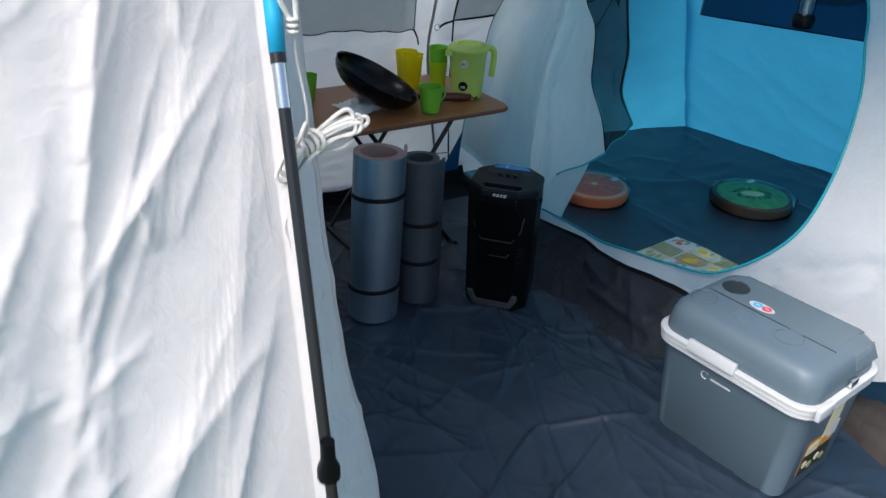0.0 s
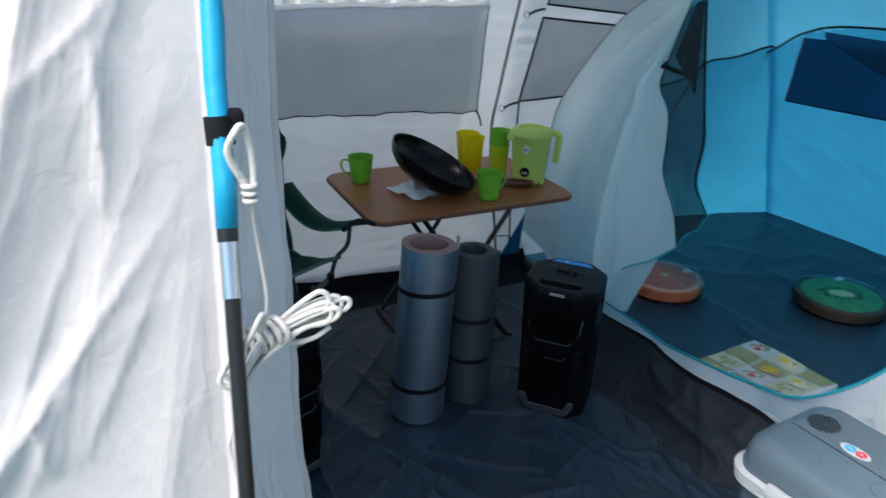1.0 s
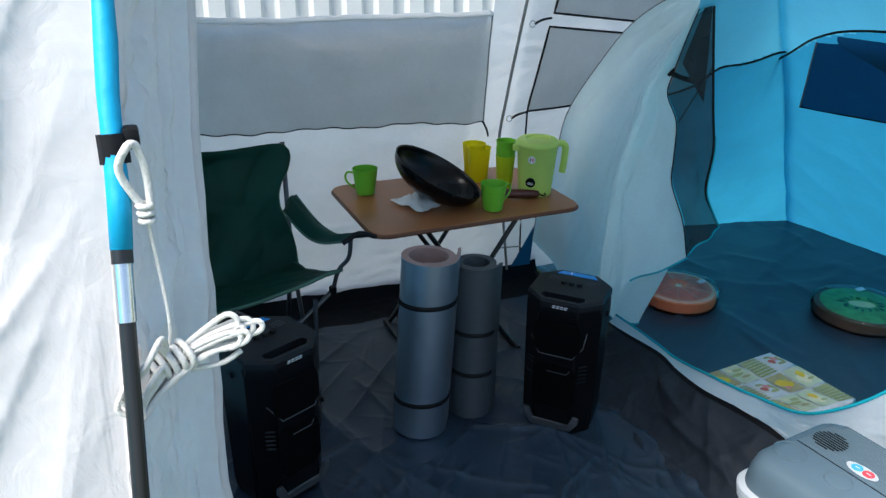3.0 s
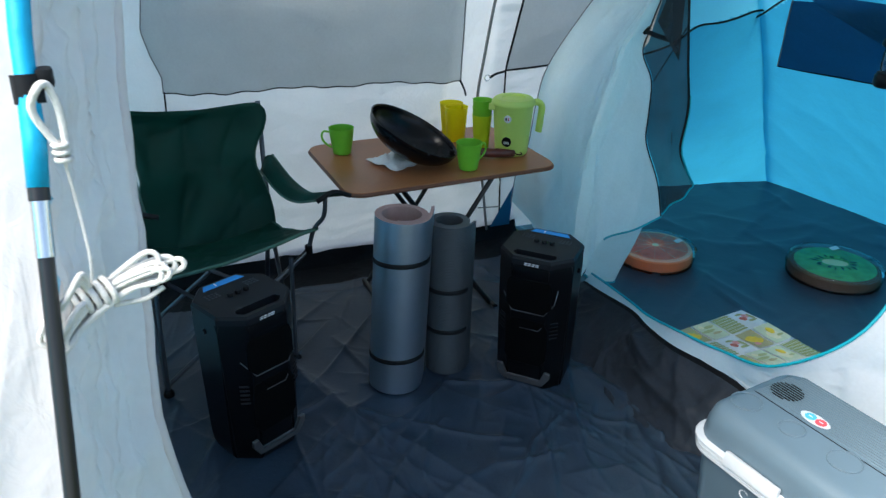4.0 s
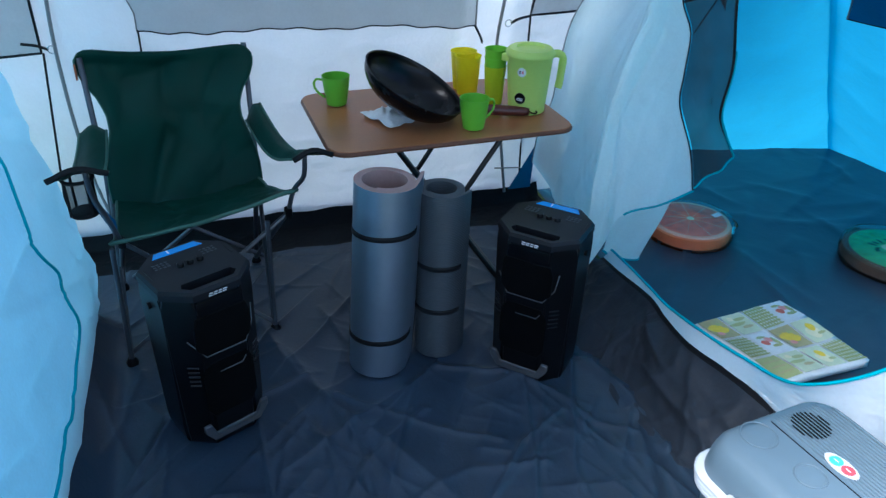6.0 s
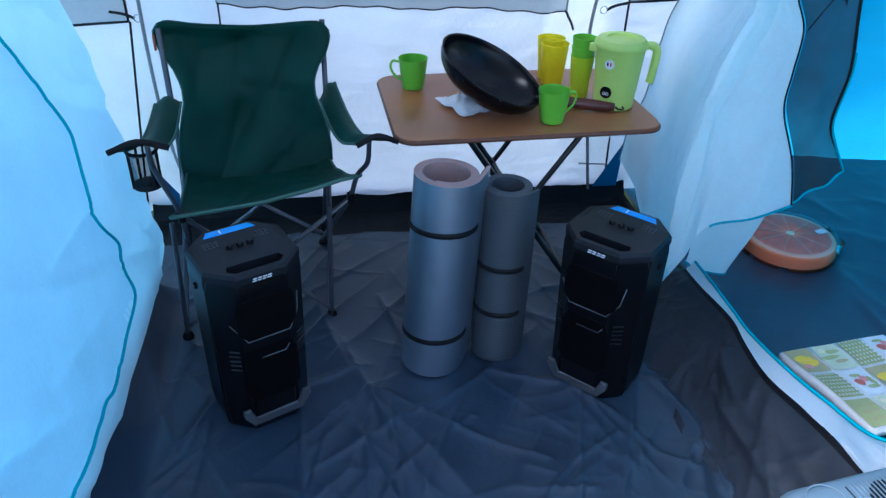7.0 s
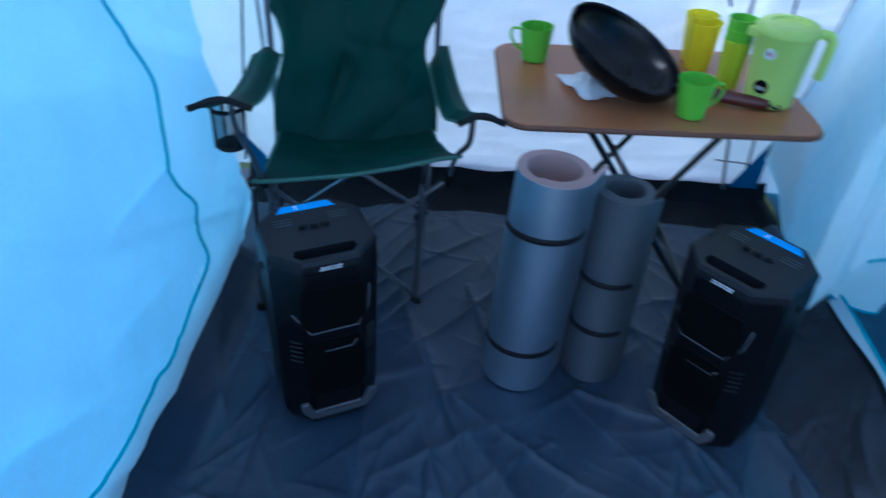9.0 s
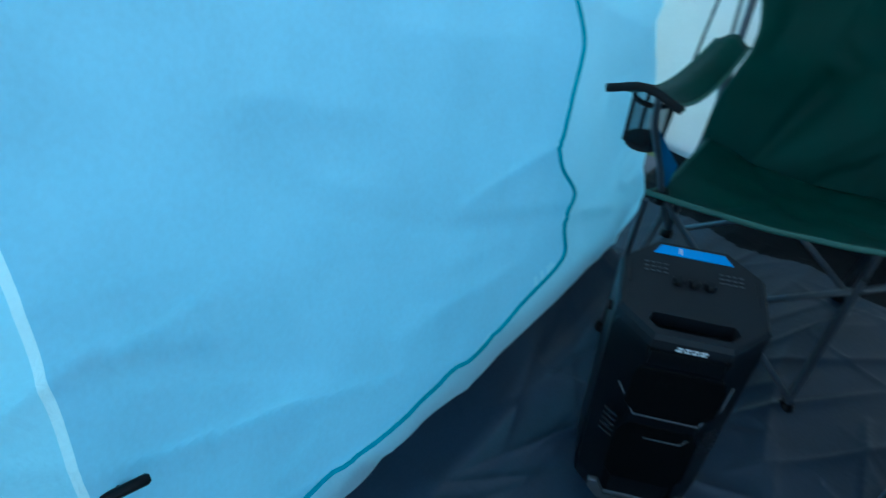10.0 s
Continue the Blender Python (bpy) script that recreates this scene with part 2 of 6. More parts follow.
PINKP = mat("pink print", (0.75, 0.3, 0.28), 0.6, var=0.2, fine=90, bump=0)
ORANGE = mat("orange plush", (1.0, 0.26, 0.1), 0.85, var=0.06, fine=300, bump=0.3)
ORANGEFLESH = mat("orange flesh print", (1.0, 0.25, 0.16), 0.8, var=0.2, scale=30, fine=200, bump=0.2)
PITH = mat("pale orange pith print", (1.0, 0.5, 0.33), 0.8, var=0.1, bump=0.1)
KIWIDARK = mat("dark green seed print", (0.01, 0.08, 0.06), 0.85, bump=0.1)
KIWIG = mat("kiwi green plush", (0.11, 0.46, 0.16), 0.85, var=0.4, scale=22, fine=300, bump=0.3)
KIWIB = mat("brown plush", (0.1, 0.06, 0.035), 0.85, var=0.2, bump=0.3)
KIWIC = mat("pale core plush", (0.62, 0.68, 0.4), 0.85, bump=0.2)
NETB = net_mat("dark cup holder mesh", (0.01, 0.015, 0.02), 0.45)
GLASSY = clear_mat("clear lamp plastic", (0.85, 0.88, 0.9), 0.08, 0.1)

# ---- building helpers ----
TURN = 33.37
TENT = pose(0, 0, 0, 0, 0, TURN)


def link_mesh(name, bm, material, smooth=40):
    bmesh.ops.recalc_face_normals(bm, faces=bm.faces)
    me = bpy.data.meshes.new(name)
    bm.to_mesh(me)
    bm.free()
    for p in me.polygons:
        p.use_smooth = smooth > 0
    if 0 < smooth < 180:
        me.set_sharp_from_angle(angle=radians(smooth))
    for m in material if isinstance(material, (list, tuple)) else [material]:
        me.materials.append(m)
    return new(name, me)


def part(name, bm, material, parent, label="", smooth=40):
    ob = link_mesh(name, bm, material, smooth)
    ob.parent = parent
    if label:
        tagged(ob, label)
    return ob


def middle(ob):
    vs = ob.data.vertices
    return sum((v.co for v in vs), Vector()) / len(vs)


def nest(owner_thing, owner, *names):
    """Hang the parts of these names under the nearest part called owner."""
    kids = list(owner_thing.children)
    owners = [o for o in kids if o.name.split(".")[0] == owner]
    for o in kids:
        if o.name.split(".")[0] in names:
            o.parent = min(owners, key=lambda q: (middle(q) - middle(o)).length)
    return owner_thing


def thing(name, m, label, category, group=""):
    ob = new(name)
    ob.empty_display_size = 0.05
    ob.matrix_world = m
    return tagged(ob, label, category, group)


def setting(name, bm, material, label="", smooth=40):
    """A piece of the tent itself, in the tent's own axes."""
    ob = link_mesh(name, bm, material, smooth)
    ob.matrix_world = TENT
    return tagged(ob, label, "", "", "structure")


def sheet(f, nu, nv, bm=None):
    bm = bm or bmesh.new()
    vs = [[bm.verts.new(f(i / nu, j / nv)) for j in range(nv + 1)] for i in range(nu + 1)]
    for i in range(nu):
        for j in range(nv):
            bm.faces.new((vs[i][j], vs[i + 1][j], vs[i + 1][j + 1], vs[i][j + 1]))
    return bm


def thicken(bm, t):
    """Give a sheet of cloth or film its thickness."""
    bmesh.ops.recalc_face_normals(bm, faces=bm.faces)
    bmesh.ops.solidify(bm, geom=bm.faces[:], thickness=t)
    return bm


def smooth_path(pts, n=6):
    """Catmull-Rom through the points."""
    P = [Vector(p) for p in pts]
    P = [2 * P[0] - P[1]] + P + [2 * P[-1] - P[-2]]
    out = []
    for i in range(1, len(P) - 2):
        a, b, c, d = P[i - 1:i + 3]
        for k in range(n):
            t = k / n
            out.append(0.5 * (2 * b + (c - a) * t + (2 * a - 5 * b + 4 * c - d) * t * t + (3 * b - a - 3 * c + d) * t ** 3))
    out.append(P[-2])
    return out


def tube(pts, r, seg=8, bm=None, closed=False, flat=1.0, cap=True):
    """A round (or flattened) rod along points."""
    bm = bm or bmesh.new()
    P = [Vector(p) for p in pts]
    rad = r if isinstance(r, (list, tuple)) else [r] * len(P)
    rings = []
    side = None
    for i, p in enumerate(P):
        a = P[i - 1] if i or closed else P[i]
        b = P[(i + 1) % len(P)] if i < len(P) - 1 or closed else P[i]
        t = (b - a).normalized()
        if side is None:
            side = t.orthogonal().normalized()
        side = (side - t * side.dot(t)).normalized()
        up = t.cross(side)
        rings.append([bm.verts.new(p + rad[i] * (math.cos(k * math.tau / seg) * side + flat * math.sin(k * math.tau / seg) * up)) for k in range(seg)])
    m = len(rings)
    for i in range(m if closed else m - 1):
        A, B = rings[i], rings[(i + 1) % m]
        for k in range(seg):
            bm.faces.new((A[k], A[(k + 1) % seg], B[(k + 1) % seg], B[k]))
    if cap and not closed:
        bm.faces.new(rings[0][::-1])
        bm.faces.new(rings[-1])
    return bm


def lathe(profile, seg=32, bm=None, m=None):
    """Turn (radius, z) points round the z axis."""
    bm = bm or bmesh.new()
    m = m or Matrix()
    rings = []
    for r, z in profile:
        if r < 1e-6:
            rings.append([bm.verts.new(m @ Vector((0, 0, z)))])
        else:
            rings.append([bm.verts.new(m @ Vector((r * math.cos(k * math.tau / seg), r * math.sin(k * math.tau / seg), z))) for k in range(seg)])
    for A, B in zip(rings, rings[1:]):
        for k in range(seg):
            a, b = A[k % len(A)], A[(k + 1) % len(A)]
            c, d = B[(k + 1) % len(B)], B[k % len(B)]
            f = [v for i, v in enumerate((a, b, c, d)) if v not in (a, b, c, d)[:i]]
            if len(f) > 2:
                bm.faces.new(f)
    return bm


def prism(poly, z0, z1, bevel=0.0, segs=2, bm=None, m=None, top_scale=1.0):
    """A flat outline (x, y) raised from z0 to z1."""
    own = bmesh.new()
    lo = [own.verts.new((x, y, z0)) for x, y in poly]
    hi = [own.verts.new((x * top_scale, y * top_scale, z1)) for x, y in poly]
    own.faces.new(lo[::-1])
    own.faces.new(hi)
    n = len(poly)
    for i in range(n):
        own.faces.new((lo[i], lo[(i + 1) % n], hi[(i + 1) % n], hi[i]))
    if bevel:
        bmesh.ops.bevel(own, geom=own.edges[:], offset=bevel, segments=segs, affect="EDGES", profile=0.6)
    return merge(own, bm, m)


def merge(own, bm=None, m=None):
    if m is not None:
        own.transform(m)
    if bm is None:
        return own
    me = bpy.data.meshes.new("tmp")
    own.to_mesh(me)
    own.free()
    bm.from_mesh(me)
    bpy.data.meshes.remove(me)
    return bm


def box(x, y, z, bevel=0.0, m=None, bm=None, segs=2):
    return prism([(-x / 2, -y / 2), (x / 2, -y / 2), (x / 2, y / 2), (-x / 2, y / 2)], -z / 2, z / 2, bevel, segs, bm, m)


def rounded(w, d, r, n=6):
    """The outline of a rectangle with round corners."""
    out = []
    for cx, cy, a0 in ((w / 2 - r, -d / 2 + r, -90), (w / 2 - r, d / 2 - r, 0), (-w / 2 + r, d / 2 - r, 90), (-w / 2 + r, -d / 2 + r, 180)):
        for k in range(n + 1):
            a = radians(a0 + 90 * k / n)
            out.append((cx + r * math.cos(a), cy + r * math.sin(a)))
    return out


def smooth(x, a=0.0, b=1.0):
    x = min(1.0, max(0.0, (x - a) / (b - a)))
    return x * x * (3 - 2 * x)


def wob(x, y, z=0.0, k=1.0):
    return noise.noise(Vector((x * k, y * k, z * k)))


def crease(x, y, z=0.0, k=1.0):
    """Sharp folds: 1 on a crease, falling off to 0."""
    return (1 - abs(noise.noise(Vector((x * k, y * k, z * k))))) ** 4


def crease_field(nu, nv, w, h, n, seed, angle, spread, lengths, width, height):
    """Heights over a grid of w by h metres with n straight pressed-in creases, as stiff cloth or film keeps them."""
    rnd = random.Random(seed)
    X, Y = np.meshgrid(np.linspace(0, w, nu + 1), np.linspace(0, h, nv + 1), indexing="ij")
    Z = np.zeros_like(X)
    for _ in range(n):
        a = radians(angle + rnd.gauss(0, spread))
        L = rnd.uniform(*lengths) / 2
        cx, cy = rnd.uniform(0, w), rnd.uniform(0, h)
        bend = rnd.uniform(-0.12, 0.12) / L
        x, y = X - cx, Y - cy
        t = (x * math.cos(a) + y * math.sin(a)) / L
        q = -x * math.sin(a) + y * math.cos(a) + bend * L * L * (t * t - 1) * 0.5
        k = width * rnd.uniform(0.6, 1.7)
        side = rnd.choice((-1, 1))
        fade = np.clip(1 - t * t, 0, 1) ** 0.7
        Z += height * rnd.uniform(0.35, 1.2) * fade * np.exp(-np.abs(q) / np.where(q * side > 0, k, k * 2.6))
    return Z


def field_at(Z, u, v):
    return float(Z[int(round(u * (Z.shape[0] - 1))), int(round(v * (Z.shape[1] - 1)))])


def curve_at(pts, x):
    """Straight-line reading of a table of (x, y)."""
    if x <= pts[0][0]:
        return pts[0][1]
    for (a, b), (c, d) in zip(pts, pts[1:]):
        if x <= c:
            return b + (d - b) * (x - a) / (c - a)
    return pts[-1][1]


# ---- the ground and what lies outside ----
FRONT = lambda z: 0.27 + 0.40 * z            # front of the tent leans in
BACK = lambda z: 3.0 - 0.26 * z              # so does the back
BACKOFF = [(-0.4, 0.30), (0.2, 0.26), (0.45, 0.2), (0.68, 0.03), (0.8, 0.0), (1.7, 0.0), (1.8, 0.05), (1.95, 0.14), (2.6, 0.2)]


def back_d(s, z):
    return BACK(z) + curve_at(BACKOFF, s) * smooth(z, 0.05, 0.6)


def ridge(s):
    """Height of the outer skin across the tent."""
    x = (s - 1.27) / 1.27
    return 1.98 - 0.42 * x * x


def ground_mesh():
    return sheet(lambda u, v: ((u - 0.5) * 400, (v - 0.5) * 400, -0.06 + (0.0 if abs(u - 0.5) < 0.02 and abs(v - 0.5) < 0.02 else 0.05 * wob(u * 90, v * 90))), 120, 120)


ground = link_mesh("ground", ground_mesh(), GRASS)
tagged(ground, "flat mown grass ground around the tent", "ground", "", "structure")


def fence_panel(length, height):
    """Profiled sheet: flat ribs and troughs, 0.2 m apart."""
    xs = []
    k = 0.0
    while k < length:
        xs += [(k, 0.0), (k + 0.09, 0.0), (k + 0.115, 0.035), (k + 0.175, 0.035)]
        k += 0.2
    bm = bmesh.new()
    lo = [bm.verts.new((x, y, -0.06)) for x, y in xs]
    hi = [bm.verts.new((x, y, height)) for x, y in xs]
    for i in range(len(xs) - 1):
        if (Vector(xs[i]) - Vector(xs[i + 1])).length > 1e-6:
            bm.faces.new((lo[i], lo[i + 1], hi[i + 1], hi[i]))
    return bm


fence = thing("fence", TENT @ pose(-2.2, 4.9, 0), "tall pale galvanised profiled metal fence behind the tent", "fence")
part("profiled_sheet", thicken(fence_panel(7.0, 2.0), 0.002), FENCE, fence, smooth=20)
for z in (0.35, 1.6):
    part("rail", box(7.0, 0.03, 0.04, 0.002, pose(3.5, 0.055, z)), STEEL, fence)
for x in (0.1, 2.4, 4.7, 6.9):
    part("post", box(0.05, 0.05, 2.0, 0.002, pose(x, 0.1, 0.95)), STEEL, fence)

# ---- floors ----


# long folds in the groundsheet: height, width, and the way they run
FOLDS = [
    (0.016, 0.022, [(1.41, 2.04), (1.58, 1.96), (1.68, 1.85), (1.74, 1.7), (1.81, 1.64)]),
    (0.007, 0.012, [(0.91, 2.02), (0.92, 1.79), (0.92, 1.6), (0.95, 1.2)]),
    (0.011, 0.02, [(1.11, 2.0), (1.27, 1.86), (1.38, 1.77), (1.48, 1.72)]),
    (0.010, 0.025, [(1.05, 1.58), (1.12, 1.73), (1.21, 1.8), (1.33, 1.88)]),
    (0.02, 0.018, [(1.98, 2.3), (1.99, 1.92), (2.01, 1.67), (2.04, 1.54)]),
    (0.014, 0.018, [(1.83, 1.94), (1.86, 1.75), (1.86, 1.54)]),
    (0.010, 0.014, [(1.4, 1.55), (1.52, 1.7), (1.67, 1.77)]),
    (0.010, 0.025, [(0.52, 1.85), (0.58, 2.03), (0.62, 2.23)]),
    (0.010, 0.03, [(1.17, 1.57), (1.38, 1.64), (1.55, 1.61)]),
    (0.012, 0.02, [(1.05, 1.2), (1.4, 1.35), (1.62, 1.25)]),
    (0.012, 0.016, [(1.88, 2.2), (1.92, 1.95), (1.93, 1.75)]),
]


def fold_height(s, d):
    z = 0.0
    for h, w, way in FOLDS:
        best = 9.0
        for (a, b), (c, e) in zip(way, way[1:]):
            if min(a, c) - 0.15 < s < max(a, c) + 0.15 and min(b, e) - 0.15 < d < max(b, e) + 0.15:
                t = max(0.0, min(1.0, ((s - a) * (c - a) + (d - b) * (e - b)) / ((c - a) ** 2 + (e - b) ** 2)))
                best = min(best, math.hypot(s - a - t * (c - a), d - b - t * (e - b)))
        x = best / w
        if x < 3:
            z += h * (0.5 * math.exp(-abs(x) * 1.6) + 0.35 * math.exp(-(x * 2.5) ** 2)) * (0.8 + 0.5 * wob(s, d, h * 100, 5))
    return z


FLOOR_CREASES = crease_field(330, 500, 1.735, 2.675, 150, 5, 62, 36, (0.2, 0.9), 0.006, 0.0095) \
    + crease_field(330, 500, 1.735, 2.675, 190, 8, -20, 50, (0.06, 0.3), 0.005, 0.0045)
FLOOR_CRUMPLE = crease_field(330, 500, 1.735, 2.675, 170, 11, 75, 40, (0.1, 0.5), 0.008, 0.011)


def floor_pt(u, v):
    s, d = 0.38 + 1.735 * u, 0.34 + 2.675 * v
    z = 0.006 * wob(s, d, 1.0, 2.2)
    z += 0.016 * crease(s * 1.2 + d * 0.6, d * 0.45 - s * 0.2, 2.0, 1.6) ** 2
    z += field_at(FLOOR_CREASES, u, v)
    z += field_at(FLOOR_CRUMPLE, u, v) * smooth(s, 1.35, 1.85) * (1 - 0.7 * smooth(s, 1.94, 2.02))
    z += 0.052 * smooth(s, 1.25, 1.6) * (1 - smooth(d, 1.3, 1.75))
    wv = 0.02 * wob(s, d, 6, 4)
    z += fold_height(s + wv, d - wv)
    z *= 1 - 0.6 * smooth(d, 2.6, 2.9)
    z += 0.17 * smooth(0.575 - s, 0.0, 0.14) * (1 - smooth(d, 2.4, 2.55))
    z += 0.085 * smooth(d, 2.95, 3.01) + 0.02 * smooth(s, 2.06, 2.1) * smooth(d, 0.8, 1.1)
    return (s, d, z)


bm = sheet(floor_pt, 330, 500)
# back strip: black raised edge, plus shade painted on the flat floor before it
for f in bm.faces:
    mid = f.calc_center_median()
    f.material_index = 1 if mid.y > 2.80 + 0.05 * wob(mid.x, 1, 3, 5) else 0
floor = setting("floor", bm, [FLOOR, MUDWALL_SHADE], "wrinkled dark grey plastic groundsheet of the tent", 180)


POD_CREASES = crease_field(150, 200, 1.9, 3.2, 130, 61, 60, 45, (0.15, 0.8), 0.014, 0.009)


def pod_floor_pt(u, v):
    s, d = 2.13 + 1.9 * u, 0.3 + 3.2 * v
    z = 0.004 * wob(s, d, 2, 2.5) + 0.006 * max(0, crease(s, d * 0.6, 5, 1.8) - 0.5)
    z += 0.02 * (1 - smooth(s, 2.13, 2.2)) + field_at(POD_CREASES, u, v)
    return (s, d, z)


pod_floor = setting("floor_bedroom", sheet(pod_floor_pt, 150, 200), PODFLOOR, "dark blue black bedroom groundsheet", 180)

setting("floor_bedroom_left", sheet(lambda u, v: (-1.7 + 2.15 * u, 0.3 + 2.72 * v, -0.012 + 0.004 * wob(u * 6, v * 6)), 30, 30), PODFLOOR, "dark blue black groundsheet of the closed bedroom", 180)

# ---- back wall with its window ----
WIN = (0.70, 1.74, 1.15, 1.62)     # the open upper half of the window: s0, s1, z0, z1


def wall_pt(s, z):
    w = 0.007 * wob(s * 0.7, z * 2, 1, 3) + 0.0042 * wob(s * 0.7, z * 2.6, 2, 15) + 0.0012 * wob(s, z * 1.5, 5, 40)
    w += 0.003 * (crease(s * 0.8, z * 2.4, 3, 7) - 0.4)
    return Vector((s, back_d(s, z) + w, z))


def wall_patch(bm, s0, s1, z0, z1, nu, nv):
    return sheet(lambda u, v: wall_pt(s0 + (s1 - s0) * u, min(z0 + (z1 - z0) * v, max(0.9, ridge(s0 + (s1 - s0) * u)))), nu, nv, bm)


bm = wall_patch(None, -0.6, 2.64, 0.03, WIN[2] - 0.02, 200, 90)
wall_patch(bm, -0.6, WIN[0], WIN[2] - 0.02, WIN[3], 40, 16)
wall_patch(bm, WIN[1], 2.7, WIN[2] - 0.02, WIN[3], 40, 16)
wall_patch(bm, -0.6, 2.6, WIN[3], 2.0, 60, 12)
wall_back = setting("wall_back", bm, WALL, "white translucent back wall of the tent", 180)

window_1 = thing("window_1", TENT, "wide window half covered by a grey fabric curtain", "window")
tagged(window_1, "", "", "", "structure")
PB = [(0.70, 0.795), (0.9, 0.782), (1.1, 0.79), (1.3, 0.775), (1.45, 0.782), (1.6, 0.765), (1.76, 0.757)]
PL = [(0.75, 0.712), (0.85, 0.715), (0.92, 0.69), (1.0, 0.672), (1.16, 0.695)]


def curtain_pt(u, v):
    z0 = curve_at(PB, 0.7 + 1.06 * u) + 0.003 * math.sin(u * 60)
    z1 = 1.152 + 0.006 * wob(u * 5, 1)
    z = z0 + (z1 - z0) * v
    sl, sr = curve_at(PL, z), 1.76 - 0.03 * v
    s = sl + (sr - sl) * u
    w = -0.012 - 0.012 * v * math.sin(u * math.pi) + 0.007 * wob(s * 1.3, z * 2, 3, 3.5) + 0.006 * (crease(s * 0.8, z * 1.5, 6, 4) - 0.4)
    return Vector((s, back_d(s, z) + w - 0.004, z))


part("curtain", sheet(curtain_pt, 90, 36), GREYWIN, window_1, "sagging grey fabric curtain", 180)
part("hem", tube([curtain_pt(i / 60, 1.0) + Vector((0, 0.004, 0.004 + 0.004 * wob(i * 0.3, 2))) for i in range(61)], 0.012, 6, flat=0.35), WALL, window_1, "pale folded hem", 180)
part("piping", tube([curtain_pt(i / 60, 0.0) for i in range(61)], 0.0022, 5), BLACKTAPE, window_1, "black lower edge", 180)
part("piping", tube([curtain_pt(1.0, i / 20) for i in range(21)], 0.005, 5, flat=0.5), POLEGREY, window_1, "grey side edge", 180)
part("piping", tube([curtain_pt(0.0, i / 20) for i in range(21)], 0.003, 5, flat=0.5), POLEGREY, window_1, "", 180)
part("strap", tube(smooth_path([(1.755, back_d(1.755, 0.76) - 0.02, 0.762), (1.77, back_d(1.77, 0.74) - 0.03, 0.735), (1.785, back_d(1.78, 0.7) - 0.028, 0.715), (1.80, back_d(1.8, 0.69) - 0.02, 0.69)]), 0.006, 6, flat=0.5), BLACKTAPE, window_1, "black buckle strap")
part("strap", tube([(0.716, back_d(0.716, 0.8) - 0.015, 0.80), (0.714, back_d(0.714, 0.74) - 0.012, 0.72)], 0.003, 5), BLACKTAPE, window_1)


def side_window(name, corners, label):
    """A grey mesh window sewn into a corner of the back wall, with black piping. corners: (s, z) bl, br, tr, tl."""
    w = tagged(thing(name, TENT, label, "window"), "", "", "", "structure")
    bl, br, tr, tl = [Vector(c) for c in corners]

    def pt(u, v, off=-0.012):
        c = (bl * (1 - u) + br * u) * (1 - v) + (tl * (1 - u) + tr * u) * v
        return Vector((c.x, back_d(c.x, c.y) + off + 0.004 * wob(c.x, c.y, 1, 6) + 0.005 * (crease(c.x, c.y, 4, 5) - 0.4), c.y))
    part("pane", sheet(pt, 24, 24), GREYWIN, w, "grey mesh", 180)
    rim = [pt(k / 12, 0) for k in range(12)] + [pt(1, k / 12) for k in range(12)] + [pt(1 - k / 12, 1) for k in range(12)] + [pt(0, 1 - k / 12) for k in range(12)]
    part("piping", tube(rim, 0.0045, 5, closed=True), BLACKTAPE, w, "black seam tape", 180)
    return w


side_window("window_2", [(-0.3, 0.60), (0.41, 0.69), (0.435, 1.3), (-0.3, 1.3)], "grey mesh corner window with black piping")
side_window("window_3", [(2.01, 0.751), (2.62, 0.76), (2.62, 1.02), (2.04, 1.085)], "grey mesh corner window with black piping")
side_window("window_4", [(2.05, 1.135), (2.66, 1.065), (2.66, 1.5), (2.09, 1.5)], "grey mesh corner window with black piping")


def back_pole(pts, hooks):
    p = thing("tent_pole", TENT, "slender grey tent pole in a fabric sleeve at the back wall", "tent pole", "tent poles")
    path = smooth_path([(s, back_d(s, z) - 0.02, z) for s, z in pts], 8)
    part("rod", tube(path, 0.006, 8), POLEGREY, p, "", 180)
    for s, z, toward in hooks:
        ring = [(s + 0.012 * math.cos(a), back_d(s, z) - 0.022, z + 0.012 * math.sin(a)) for a in [k * math.tau / 12 for k in range(12)]]
        part("ring", tube(ring, 0.0022, 5, closed=True), CHROME, p, "small steel ring", 180)
        a = Vector((s + 0.01 * toward, back_d(s, z) - 0.022, z))
        part("strap", tube(smooth_path([a, a + Vector((0.03 * toward, 0.004, 0.012)), a + Vector((0.075 * toward, 0.012, 0.018))]), 0.005, 6, flat=0.5), BLACKTAPE, p, "black webbing strap", 180)
    return p


back_pole([(1.97, 0.05), (1.945, 0.2), (1.885, 0.6), (1.878, 0.84), (1.903, 1.22), (1.93, 1.6), (1.93, 1.9)], [(1.915, 0.735, 1), (1.955, 1.10, 1)])
back_pole([(0.53, 0.05), (0.47, 0.34), (0.455, 0.7), (0.49, 1.04), (0.52, 1.5), (0.53, 1.9)], [(0.445, 0.705, -1)])
seam = setting("trim_seam", tube(smooth_path([(0.415, back_d(0.415, 0.69) - 0.014, 0.69), (0.38, back_d(0.38, 0.23) - 0.014, 0.23), (0.37, back_d(0.37, 0.1) - 0.014, 0.06)]), 0.004, 5), BLACKTAPE, "black seam tape on the wall", 180)
seam_2 = setting("trim_seam_2", tube(smooth_path([(2.01, back_d(2.01, 0.75) - 0.014, 0.75), (2.03, back_d(2.03, 0.4) - 0.014, 0.4), (2.03, back_d(2.03, 0.1) - 0.014, 0.06)]), 0.004, 5), BLACKTAPE, "black seam tape on the wall", 180)
